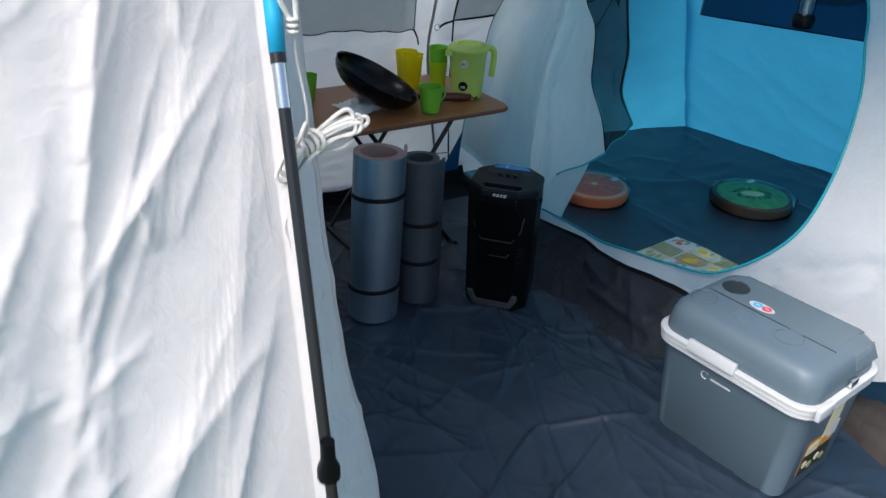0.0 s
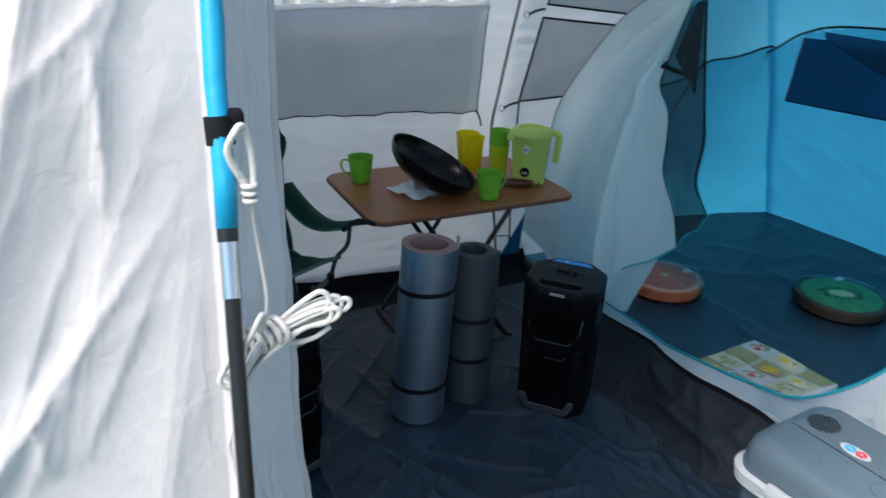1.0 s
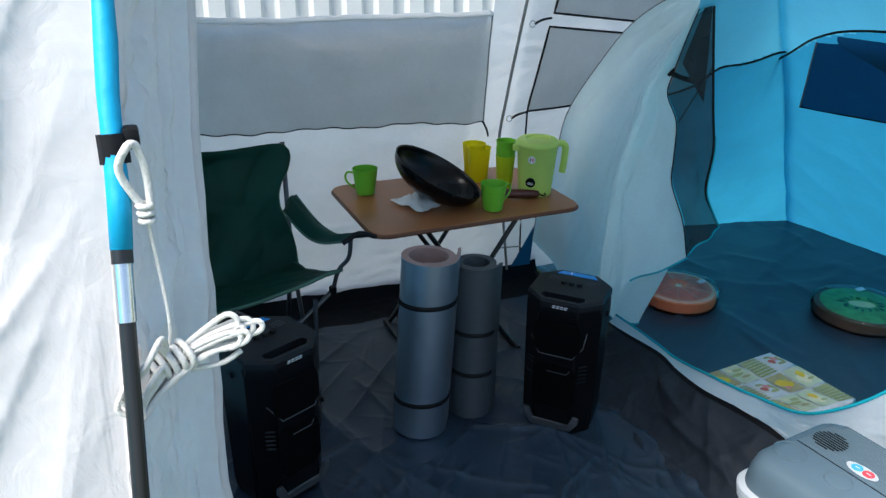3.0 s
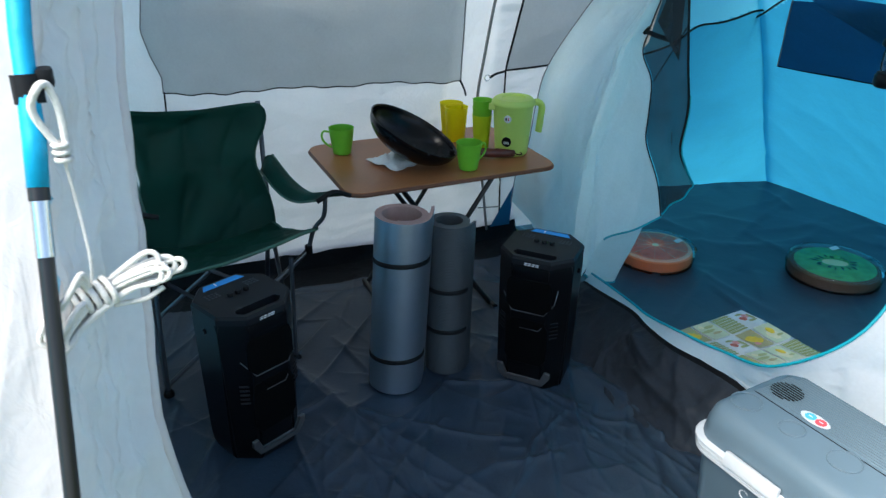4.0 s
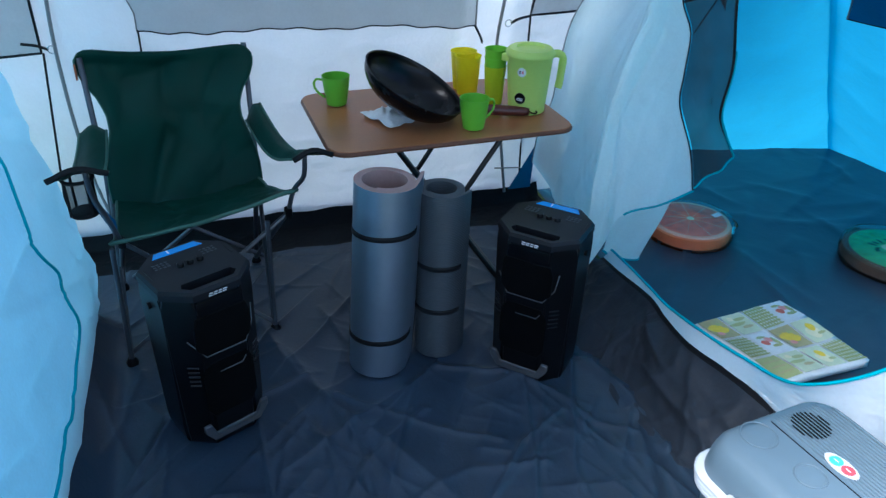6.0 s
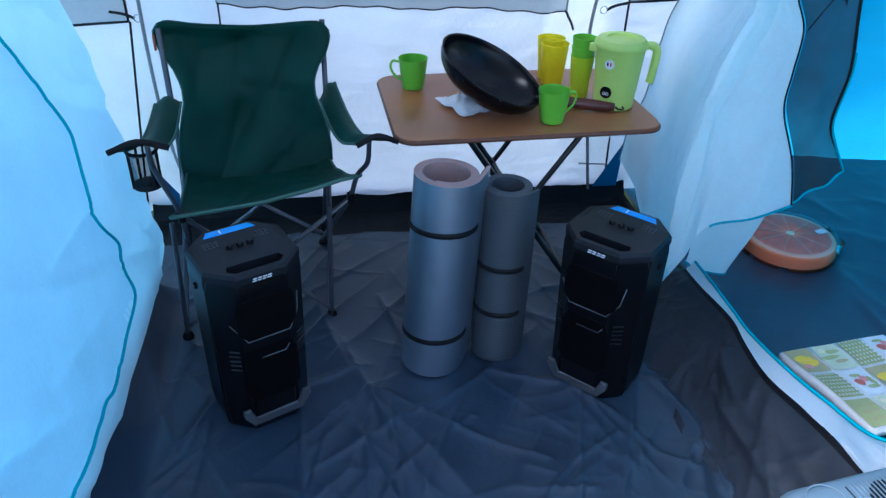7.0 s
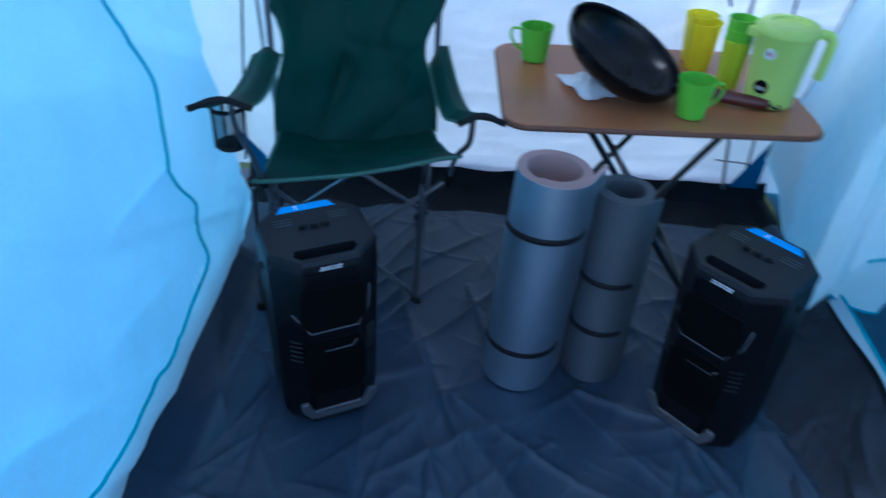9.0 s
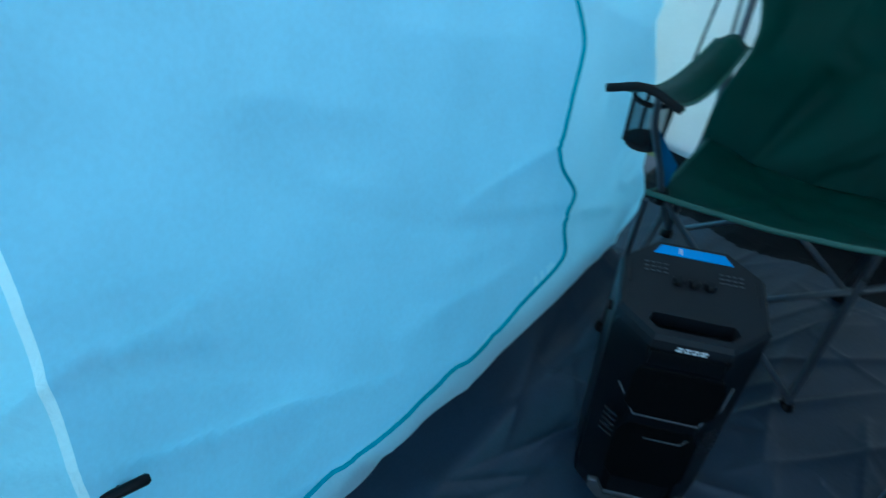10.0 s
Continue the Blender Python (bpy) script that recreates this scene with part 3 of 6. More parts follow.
setting("trim_tie", tube(smooth_path([(1.905, 2.925, 0.178), (1.95, 2.928, 0.173), (2.01, 2.925, 0.17)]), 0.003, 5), POLEGREY, "thin grey cord at the wall foot", 180)
flaplet = setting("trim_gusset", sheet(lambda u, v: (1.975 + 0.095 * u, 2.945 - 0.02 * u * v, 0.07 + 0.19 * v * u), 6, 6), DKBLUE, "dark blue triangular gusset at the wall foot", 180)

# ---- roof ----


roof = setting("ceiling", sheet(lambda u, v: (-0.2 + 2.55 * u, FRONT(ridge(-0.2 + 2.55 * u)) * (1 - v) + (back_d(-0.2 + 2.55 * u, ridge(-0.2 + 2.55 * u)) + 0.01) * v, ridge(-0.2 + 2.55 * u) + 0.12 * math.sin(v * math.pi)), 30, 16), ROOF, "white tent roof", 180)


def side_shell(sign):
    """The blue outer skin over a bedroom: from the roof's edge down to the ground."""
    top_s, foot_s = (-0.2, -1.75) if sign < 0 else (2.7, 4.3)

    def pt(u, v):
        s = top_s + (foot_s - top_s) * (u ** 1.0)
        z = ridge(top_s) * (1 - u ** 1.35) - 0.03 * u
        w = 1 - 0.22 * u
        d = 1.65 + (v - 0.5) * 3.0 * w
        return (s, d, z + 0.02 * wob(s, d, 2, 2))
    return sheet(pt, 24, 24)


shell_left = setting("wall_left_skin", side_shell(-1), BLUEROOF, "pale blue outer skin over a bedroom", 180)
for sign, nm in ((-1, "wall_left_end"), (1, "wall_right_end")):
    top_s, foot_s = (-0.2, -1.75) if sign < 0 else (2.7, 4.3)
    if sign > 0:
        continue
    for side, sfx in ((0.0, "front"), (1.0, "back")):
        def end_pt(u, v, side=side):
            s = top_s + (foot_s - top_s) * u
            z = (ridge(top_s) * (1 - u ** 1.35) - 0.03 * u)
            return (s, 1.65 + (side - 0.5) * 3.0 * (1 - 0.22 * u), -0.03 + (z + 0.03) * v)
        setting(nm + "_" + sfx, sheet(end_pt, 14, 8), BLUEROOF, "pale blue outer skin at the end of a bedroom", 180)

# header over the entrance
HEADER_Z = 1.6
header = setting("wall_header", sheet(lambda u, v: (0.56 + 2.04 * u, FRONT(HEADER_Z + (ridge(0.56 + 2.04 * u) - HEADER_Z) * v) + 0.004 * wob(u * 6, v * 2), HEADER_Z + (ridge(0.56 + 2.04 * u) - HEADER_Z) * v), 30, 8), FLY, "white header over the entrance", 180)

# ---- front wall beside the entrance ----


FRONT_FOLDS = [(-0.2, 0.0), (0.03, 0.35), (0.07, 0.1), (0.16, 0.62), (0.21, 0.12), (0.33, 0.8), (0.39, 0.15), (0.50, 0.55), (0.54, 0.28), (0.66, 0.95), (0.74, 0.2), (0.86, 0.6), (0.92, 0.3), (1.06, 0.9), (1.14, 0.2), (1.3, 0.6), (1.5, 0.0)]
FRONT_CREASES = crease_field(420, 420, 1.2, 1.1, 200, 3, 55, 20, (0.05, 0.22), 0.004, 0.010) + crease_field(420, 420, 1.2, 1.1, 75, 4, 62, 9, (0.25, 0.8), 0.006, 0.013)


def front_pt(u, v):
    z = curve_at([(0.0, -0.03), (0.12, 0.7), (0.9, 1.6), (1.0, 2.0)], v)
    s1 = 0.563 + 0.066 * (z - 1.17)
    s = s1 - (s1 + 1.3) * (1 - u) ** 2.2
    z = min(z, 2.0 - 0.9 * max(0.0, -0.1 - s))
    r = s1 - s
    q = 0.88 * r + 0.47 * (z - 1.2) * (1 - 0.25 * smooth(r, 0.2, 0.8)) + 0.33          # across folds that run up towards the pole
    fold = curve_at(FRONT_FOLDS, q * 1.15 + 0.05 * wob(s * 1.6, z * 1.2, 4)) * (0.75 + 0.5 * wob(s, z * 0.8, 9, 1.6)) + 0.22 * wob(q * 9, (z + s) * 0.8, 1)
    fu = max(0.0, min(1.0, (s + 0.6) / 1.2))
    fine = 0.0010 * wob(s, z, 3, 24) - field_at(FRONT_CREASES, fu, max(0.0, min(1.0, (z - 0.6) / 1.1)))
    pin = smooth(s1 - s, 0.0, 0.10)
    return Vector((s, FRONT(z) + 0.014 + pin * (0.034 * fold * min(1.0, r / 0.35 + 0.12) + fine) + 0.012 * smooth(s1 - s, 0, 0.01), z))


wall_front = setting("wall_front", sheet(front_pt, 380, 320), FLY, "white sunlit front wall of the tent with slanting folds", 180)


JAMB = [(0.0, 0.42), (0.6, 0.35), (0.75, 0.265), (0.85, 0.182), (0.92, 0.148), (1.0, 0.105), (1.3, 0.105), (1.9, 0.12)]


JAMB_CREASES = crease_field(60, 400, 0.2, 1.9, 150, 71, 72, 28, (0.04, 0.25), 0.004, 0.008)


def jamb_pt(u, v):
    z = 0.02 + 1.9 * v
    s0, d0 = 0.563 + 0.066 * (z - 1.17), 0.74 + 0.4 * (z - 1.17) + 0.018
    wide = curve_at(JAMB, z) * (1 + 0.07 * wob(z, 3, 1, 6) + 0.05 * wob(z, 7, 1, 17))
    n = 0.007 * wob(u, z, 1, 7) + 0.012 * (crease(u * 0.3, z, 2, 5) ** 2 - 0.3) * u + 0.008 * (crease(u * 0.8, z * 1.5, 6, 12) - 0.4) + 0.004 * smooth(abs(u - 0.8), 0.06, 0.0)
    n = (n - field_at(JAMB_CREASES, u, v)) * (1 - 0.75 * smooth(u, 0.75, 1.0))
    curl = 0.012 * smooth(u, 0.8, 1.0)
    return Vector((s0 + 0.43 * wide * u + n + curl, d0 + 0.9 * wide * u, z))


jamb = setting("trim_entrance", sheet(jamb_pt, 44, 400), FLY, "white turned-in fabric edge of the entrance", 180)
jamb_hem = setting("trim_entrance_hem", tube([jamb_pt(1.0, k / 80) for k in range(81)], 0.005, 6, flat=0.6), FLY, "white hem of the entrance edge", 180)

# right front of the outer skin, beyond the cooler
wall_front_right = setting("wall_front_right", sheet(lambda u, v: (2.25 + 1.9 * u, FRONT(v * 1.5 * (1 - 0.75 * u)) + 0.02 * wob(u * 4, v * 4), -0.03 + (0.03 + 1.5 * (1 - 0.75 * u)) * v), 20, 16), FLY, "white front skin beside the entrance", 180)

# ---- left bedroom partition ----


LEFT_CREASES = crease_field(170, 150, 2.12, 1.5, 60, 21, 158, 14, (0.15, 0.6), 0.018, 0.015) + crease_field(170, 150, 2.12, 1.5, 80, 22, 120, 40, (0.06, 0.2), 0.012, 0.007)


LEFT_END = [(0.12, 2.555), (0.3, 2.53), (0.5, 2.56), (0.7, 2.62), (0.95, 2.6), (1.5, 2.5)]    # where the cloth turns away round the corner


def left_pt(d, z):
    s = 0.53 - 0.12 * z - 0.12 * z * z
    s += 0.008 * wob(d, z, 1, 2.5) + 0.006 * (crease(d * 0.4, z * 1.2 + 0.6 * d, 3, 2.2) ** 2 - 0.3) - field_at(LEFT_CREASES, max(0, min(1, (d - 0.85) / 2.12)), max(0, min(1, z / 1.5)))
    s += 0.012 * smooth(d, 2.2, 2.5) * (crease(d, z, 4, 6) - 0.4)
    return Vector((s, d, z))


ZIP = [(2.1, 1.25), (2.2, 1.0), (2.26, 0.835), (2.274, 0.73), (2.287, 0.63), (2.24, 0.545), (2.205, 0.48), (2.2, 0.42), (2.243, 0.34), (2.2, 0.29), (2.188, 0.22), (2.05, 0.202), (1.92, 0.18), (1.81, 0.188), (1.64, 0.191), (1.5, 0.2), (1.3, 0.205), (1.0, 0.21)]
ZIPC = smooth_path([(a, b, 0) for a, b in ZIP], 8)


def outside_zip(d, z):
    """True for the cloth below or beyond the zip."""
    if z > 0.23:
        return d > min((abs(p.y - z), p.x) for p in ZIPC if p.x > 2.05)[1]
    return z < min((abs(p.x - d), p.y) for p in ZIPC)[1]


def left_grid(u, v):
    """Columns up to 150 lie along the partition, one of them the seam tape; the last twenty turn away at its end."""
    k = u * 170
    foot = 0.122 + 0.008 * wob(u * 14, 1, 2) + 0.012 * smooth(u, 0.82, 0.9)
    z = foot + (1.5 - foot) * v
    end = curve_at(LEFT_END, z) + 0.008 * wob(z, 2, 5, 6)
    t = min(1.0, k / 150)
    p = left_pt(0.85 + (end - 0.85) * t + 0.085 * z * math.exp(-((t - 0.197) / 0.12) ** 2), z)
    if k > 150:
        a = (k - 150) / 20 * math.pi / 2
        p += Vector((-0.16 * (1 - math.cos(a)), 0.12 * math.sin(a), 0))
    return p


bm = sheet(left_grid, 170, 150)
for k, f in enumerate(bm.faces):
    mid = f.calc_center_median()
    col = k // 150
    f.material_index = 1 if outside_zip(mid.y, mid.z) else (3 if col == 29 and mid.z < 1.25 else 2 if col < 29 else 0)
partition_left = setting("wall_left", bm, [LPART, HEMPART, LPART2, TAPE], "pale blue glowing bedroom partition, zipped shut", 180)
zip_left = setting("trim_zip", tube([left_pt(p.x, p.y) + Vector((0.004, 0, 0)) for p in smooth_path([(a, b, 0) for a, b in ZIP], 8)], 0.004, 5), TEAL, "teal zip of the bedroom door", 180)
toggle = thing("toggle", TENT @ pose(left_pt(1.262, 0.452).x + 0.012, 1.262, 0.452, 20, 75, 0), "black plastic toggle on the partition", "toggle")
part("peg", tube([(0, -0.03, 0), (0, -0.026, 0), (0, 0.026, 0), (0, 0.03, 0)], [0.004, 0.007, 0.007, 0.004], 8), BLKPLASTIC, toggle)
part("loop", tube(smooth_path([(0, 0, 0.005), (0.0, -0.006, -0.01), (0, 0.004, -0.02)]), 0.002, 5), BLACKTAPE, toggle, "black cord loop")

# ---- right bedroom: partition with its door, and the pod inside ----


def right_s(d, z):
    return 2.10 + 0.30 * z


OPEN_C = smooth_path([(2.100, 2.340, 0.120), (2.080, 2.200, 0.145), (2.050, 2.014, 0.176), (2.036, 1.906, 0.189), (2.001, 1.728, 0.245), (1.996, 1.550, 0.288), (2.000, 1.373, 0.349), (2.079, 1.243, 0.495), (2.185, 1.241, 0.652), (2.309, 1.305, 0.831), (2.377, 1.375, 0.958), (2.419, 1.430, 1.064), (2.490, 1.600, 1.300)], 8)
OUTER_C = smooth_path([(2.080, 2.340, 0.085), (2.060, 2.200, 0.115), (2.045, 2.000, 0.153), (2.022, 1.880, 0.163), (1.985, 1.715, 0.200), (2.000, 1.550, 0.222), (2.030, 1.380, 0.210), (2.060, 1.150, 0.170), (2.100, 0.850, 0.300), (2.220, 0.700, 0.600), (2.330, 0.700, 0.850), (2.400, 0.700, 1.100), (2.520, 0.700, 1.400)], 8)
RIGHT_CREASES = crease_field(160, 120, 2.0, 1.5, 110, 31, 115, 38, (0.06, 0.4), 0.007, 0.016) + crease_field(160, 120, 2.0, 1.5, 80, 32, 20, 40, (0.05, 0.15), 0.007, 0.008)


def right_pt(u, v, off=0.0):
    k = u * (len(OPEN_C) - 1)
    i = min(int(k), len(OPEN_C) - 2)
    a = OPEN_C[i].lerp(OPEN_C[i + 1], k - i)
    b = OUTER_C[i].lerp(OUTER_C[i + 1], k - i)
    p = a.lerp(b, v)
    w = (0.014 * wob(p.y, p.z, 1, 4) + 0.010 * (crease(p.y + 0.4 * p.z, p.z * 0.8, 2, 3.0) ** 2 - 0.3) + field_at(RIGHT_CREASES, max(0, min(1, (p.y - 0.6) / 2.0)), max(0, min(1, p.z / 1.5)))) * smooth(v, 0, 0.2) * smooth(a.z - 0.1, 0.1, 0.35)
    return p + Vector((w - off, -0.3 * abs(w) - off, off))


partition_right = setting("wall_right", sheet(right_pt, 140, 50), PART, "white bedroom partition round an open door", 180)
piping_right = setting("trim_door", tube([right_pt(k / 150, 0.0, 0.003) for k in range(151)], 0.004, 6), TEAL, "teal piping round the bedroom door", 180)

EDGE_CREASES = crease_field(170, 46, 1.1, 0.3, 40, 51, 150, 24, (0.12, 0.5), 0.009, 0.011) + crease_field(170, 46, 1.1, 0.3, 70, 52, 60, 40, (0.05, 0.2), 0.006, 0.006)


def mud_pt(u, v):
    """The groundsheet's edge, drawn up crumpled to the foot of the bedroom partition."""
    k = u * 6.2 * 8
    i = int(k)
    top = OUTER_C[i].lerp(OUTER_C[i + 1], k - i)
    foot = Vector((1.83 + 0.03 * wob(top.y, 1, 2, 4) + 0.05 * smooth(top.y, 1.95, 2.3), top.y, 0.002))
    p = foot.lerp(top, v)
    p.z = foot.z + (top.z + 0.004 - foot.z) * v ** 1.5
    return p + Vector((-0.6, 0, 0.8)) * (field_at(EDGE_CREASES, u, v) + 0.012 * wob(top.y, v * 0.3, 4, 6)) * smooth(1 - v, 0, 0.15)


bm = sheet(mud_pt, 170, 46)
# top rows coloured black for the shadow under the white partition strip
for k, f in enumerate(bm.faces):
    f.material_index = 1 if k % 46 > 43 else 0
setting("trim_floor_edge", bm, [EDGESHEET, MUDWALL_SHADE], "crumpled dark groundsheet edge along the bedroom, shade painted along its top", 180)

# drawn-back white door, hanging from the partition's top corner in a long rolled fold
DOOR_L = smooth_path([(2.05, 2.90, 0.20), (2.06, 2.88, 0.36), (2.075, 2.83, 0.47), (2.07, 2.78, 0.65), (2.086, 2.743, 0.80), (2.169, 2.70, 0.967), (2.256, 2.663, 1.10), (2.34, 2.60, 1.19), (2.40, 2.48, 1.25), (2.36, 2.37, 1.29)], 8)
DOOR_R = smooth_path([(2.255, 2.18, 0.39), (2.225, 2.19, 0.52), (2.185, 2.225, 0.65), (2.192, 2.242, 0.74), (2.222, 2.29, 0.84), (2.212, 2.34, 0.92), (2.232, 2.35, 0.99), (2.29, 2.36, 1.14), (2.36, 2.37, 1.29)], 8)
DOOR_B = smooth_path([(2.05, 2.90, 0.20), (2.02, 2.66, 0.20), (1.985, 2.40, 0.15), (1.965, 2.255, 0.11), (1.985, 2.20, 0.22), (2.013, 2.165, 0.345), (2.13, 2.155, 0.37), (2.255, 2.18, 0.39)], 8)


def along(c, k):
    k = max(0.0, min(1.0, k)) * (len(c) - 1)
    i = min(int(k), len(c) - 2)
    return c[i].lerp(c[i + 1], k - i)


DOOR_CREASES = crease_field(110, 110, 0.7, 1.1, 40, 41, 115, 22, (0.1, 0.4), 0.010, 0.012) + crease_field(110, 110, 0.7, 1.1, 60, 42, 60, 50, (0.04, 0.12), 0.006, 0.005)


def flap_pt(u, v):
    top = DOOR_L[-1]
    p = along(DOOR_B, u) * (1 - v) + top * v + along(DOOR_L, v) * (1 - u) + along(DOOR_R, v) * u
    p = p - (DOOR_B[0] * (1 - u) + DOOR_B[-1] * u) * (1 - v) - top * v
    inner = smooth(u, 0.0, 0.12) * smooth(1 - u, 0.0, 0.1) * smooth(1 - v, 0.0, 0.25)
    x = u - (0.44 + 0.62 * v + 0.05 * wob(v, 1, 2, 3))          # across the rolled fold
    roll = math.exp(-(x / 0.10) ** 2) if x > 0 else math.exp(-(x / 0.045) ** 2)
    x2 = u - (0.20 + 0.55 * v)
    x3 = u - (0.68 + 0.30 * v)
    w = 0.03 * roll - 0.02 * math.exp(-((x + 0.12) / 0.05) ** 2) + 0.012 * math.exp(-(x2 / 0.04) ** 2) + 0.010 * math.exp(-(x3 / 0.05) ** 2)
    q = u - 0.55 * v
    w += 0.009 * wob(q * 9, v * 1.6, 3) + 0.009 * (crease(q * 6, v * 1.4, 5, 1.0) ** 2 - 0.3) + 0.006 * (crease(u * 4 + v, v * 5 - u * 2, 8, 1.0) ** 2 - 0.3)
    w += field_at(DOOR_CREASES, u, v)
    return p + Vector((-0.85, -0.5, 0.1)) * w * inner


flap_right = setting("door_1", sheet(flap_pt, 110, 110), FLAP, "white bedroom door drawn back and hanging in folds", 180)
door_piping = setting("trim_door_edge", tube([flap_pt(1.0, k / 60) + Vector((-0.003, -0.003, 0)) for k in range(61)], 0.0024, 5), BLACKTAPE, "dark edge of the drawn back door", 180)
setting("trim_door_back", tube([flap_pt(0.0, k / 60) + Vector((-0.003, -0.003, 0)) for k in range(61)], 0.0022, 5), POLEGREY, "grey edge of the drawn back door", 180)


def fold_pt(w, v):
    """The door's loose outer layer, rolled into one long fold from the tie to the lower tip."""
    v = 0.015 + 0.9 * v
    c = 0.44 + 0.60 * v + 0.03 * wob(v, 1, 2, 3)
    x = 2 * w - 1
    p = flap_pt(min(0.99, c + (0.115 - 0.05 * v) * x), v)
    lift = 0.008 + (0.034 - 0.012 * v) * math.cos(x * math.pi / 2) ** 0.7 + 0.010 * smooth(-x, 0.5, 1.0)
    lift += 0.007 * wob(x * 2.2, v * 1.3, 7) + 0.006 * (crease(x * 1.2 + v, v * 3, 4, 1.4) - 0.4)
    return p + Vector((-0.85, -0.5, 0.1)) * lift * smooth(1 - v, 0.06, 0.25)


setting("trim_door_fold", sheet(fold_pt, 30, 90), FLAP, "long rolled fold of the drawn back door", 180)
# overlap of the white door; grey colour stands for less light coming through
setting("trim_door_lining", sheet(lambda a, b: flap_pt(0.03 + 0.21 * a * (1 - 0.5 * b), 0.02 + 0.2 * b) + Vector((0.012, 0.014, 0.0)), 12, 12), GREYWIN, "doubled door cloth at the lower corner, coloured grey for its dimmer light", 180)


def skirt_pt(u, v):
    a = Vector((2.0, 2.205, 0.33)).lerp(Vector((2.19, 2.19, 0.375)), u)
    b = Vector((2.055, 2.335, 0.125)).lerp(Vector((2.255, 2.385, 0.04)), u) + Vector((0, -0.02, -0.012)) * math.sin(u * math.pi)
    p = a.lerp(b, v)
    return p + Vector((0.012, -0.01, 0)) * math.sin(u * 8 + v * 2) * (0.4 + 0.6 * v)


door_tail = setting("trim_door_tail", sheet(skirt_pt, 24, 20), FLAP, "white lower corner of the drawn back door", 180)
setting("trim_door_tail_edge", tube([skirt_pt(k / 20, 1.0) for k in range(21)], 0.0045, 5), TEAL, "teal piping on the door's lower corner", 180)
setting("trim_door_tail_top", tube([along(DOOR_B, 0.72 + 0.28 * k / 20) + Vector((-0.002, -0.004, 0)) for k in range(21)], 0.0035, 5), TEAL, "teal piping across the door", 180)

NET_E = smooth_path([(2.406, 2.217, 0.467), (2.36, 2.225, 0.547), (2.338, 2.232, 0.615), (2.357, 2.245, 0.746), (2.34, 2.26, 0.895), (2.348, 2.31, 1.08), (2.365, 2.372, 1.285)], 8)


def net_pt(u, v):
    a = along(DOOR_R, v) + Vector((0.012, 0.012, 0))
    p = a.lerp(along(NET_E, v), u)
    return p + Vector((0.3, 1, 0)) * (0.014 * math.sin(u * 7 + 3 * v) + 0.006 * wob(u * 4, v * 6, 2)) * math.sin(u * math.pi)


net = setting("door_2", sheet(net_pt, 24, 60), NET, "black mosquito net door bunched behind the white door", 180)
setting("trim_net", tube([net_pt(1, k / 60) + Vector((-0.003, 0, 0)) for k in range(9, 61)], [0.002 + 0.005 * min(1.0, (k - 9) / 12) for k in range(9, 61)], 6, flat=0.6), BLACKTAPE, "black edge of the net door", 180)
setting("trim_net_foot", tube([net_pt(k / 12, 0.0) for k in range(13)] + [net_pt(1, k / 60) + Vector((0.003, 0, 0)) for k in range(1, 34)], 0.004, 5), TEAL, "teal foot of the net door", 180)


def net_fold_pt(u, v):
    """A second layer of the net, gathered in the tie."""
    a = net_pt(0.1, 0.78).lerp(net_pt(0.78, 0.66), u)
    return a.lerp(Vector((2.36, 2.37, 1.27)), v) + Vector((-0.006, -0.012, 0))


setting("trim_net_fold", sheet(net_fold_pt, 8, 16), NETDARK, "doubled fold of the black net in the tie", 180)
setting("trim_net_fold_edge", tube(smooth_path([net_pt(0.05, 0.5), net_pt(0.3, 0.58), net_pt(0.6, 0.68), net_pt(0.82, 0.74), net_pt(1.0, 0.78)], 6), 0.002, 5), BLACKTAPE, "black seam across the net", 180)
tie = thing("door_tie", TENT @ pose(2.225, 2.335, 0.985), "black webbing tie that holds the door back", "tie")
part("webbing", tube(smooth_path([(-0.02, 0.01, 0.01), (0.0, -0.01, 0.0), (0.03, -0.005, -0.01), (0.1, 0.0, -0.03)]), 0.009, 6, flat=0.4), BLACKTAPE, tie)
part("toggle", tube([(-0.025, 0.0, 0.0), (-0.01, -0.01, 0.022)], 0.006, 8), BLKPLASTIC, tie)


def pod_far(d, z):
    return 3.714 - 0.155 * (d - 3.118) - 1.05 * z + 0.012 * wob(d, z, 2, 3) + 0.008 * (crease(d, z, 5, 3) - 0.4)


def pod_side(s, z):
    return 3.26 - 0.214 * (s - 3.05) - 0.89 * z + 0.012 * wob(s, z, 6, 3)


def far_pt(u, v, off=0.0):
    z = 1.74 * v
    d1 = 3.118 - 0.68 * z
    d0 = 0.35 + 0.35 * z
    d = d0 + (d1 - d0) * u
    return Vector((pod_far(d, z) - off, d, z))


def side_pt(u, v):
    z = 1.5 * v
    s1 = pod_far(3.118 - 0.68 * z, z)
    s0 = curve_at([(0.0, 2.2), (0.6, 2.4), (0.9, 2.42), (1.2, 2.3), (1.5, 2.12)], z)
    s = s0 + (s1 + 0.03 - s0) * u
    return Vector((s, pod_side(s, z), z))


def near_pt(u, v):
    z = 1.5 * v
    s1 = pod_far(0.35 + 0.35 * z, z)
    return Vector((2.15 + 0.3 * z + (s1 - 2.15 - 0.3 * z) * u, 0.35 + 0.35 * z, z))


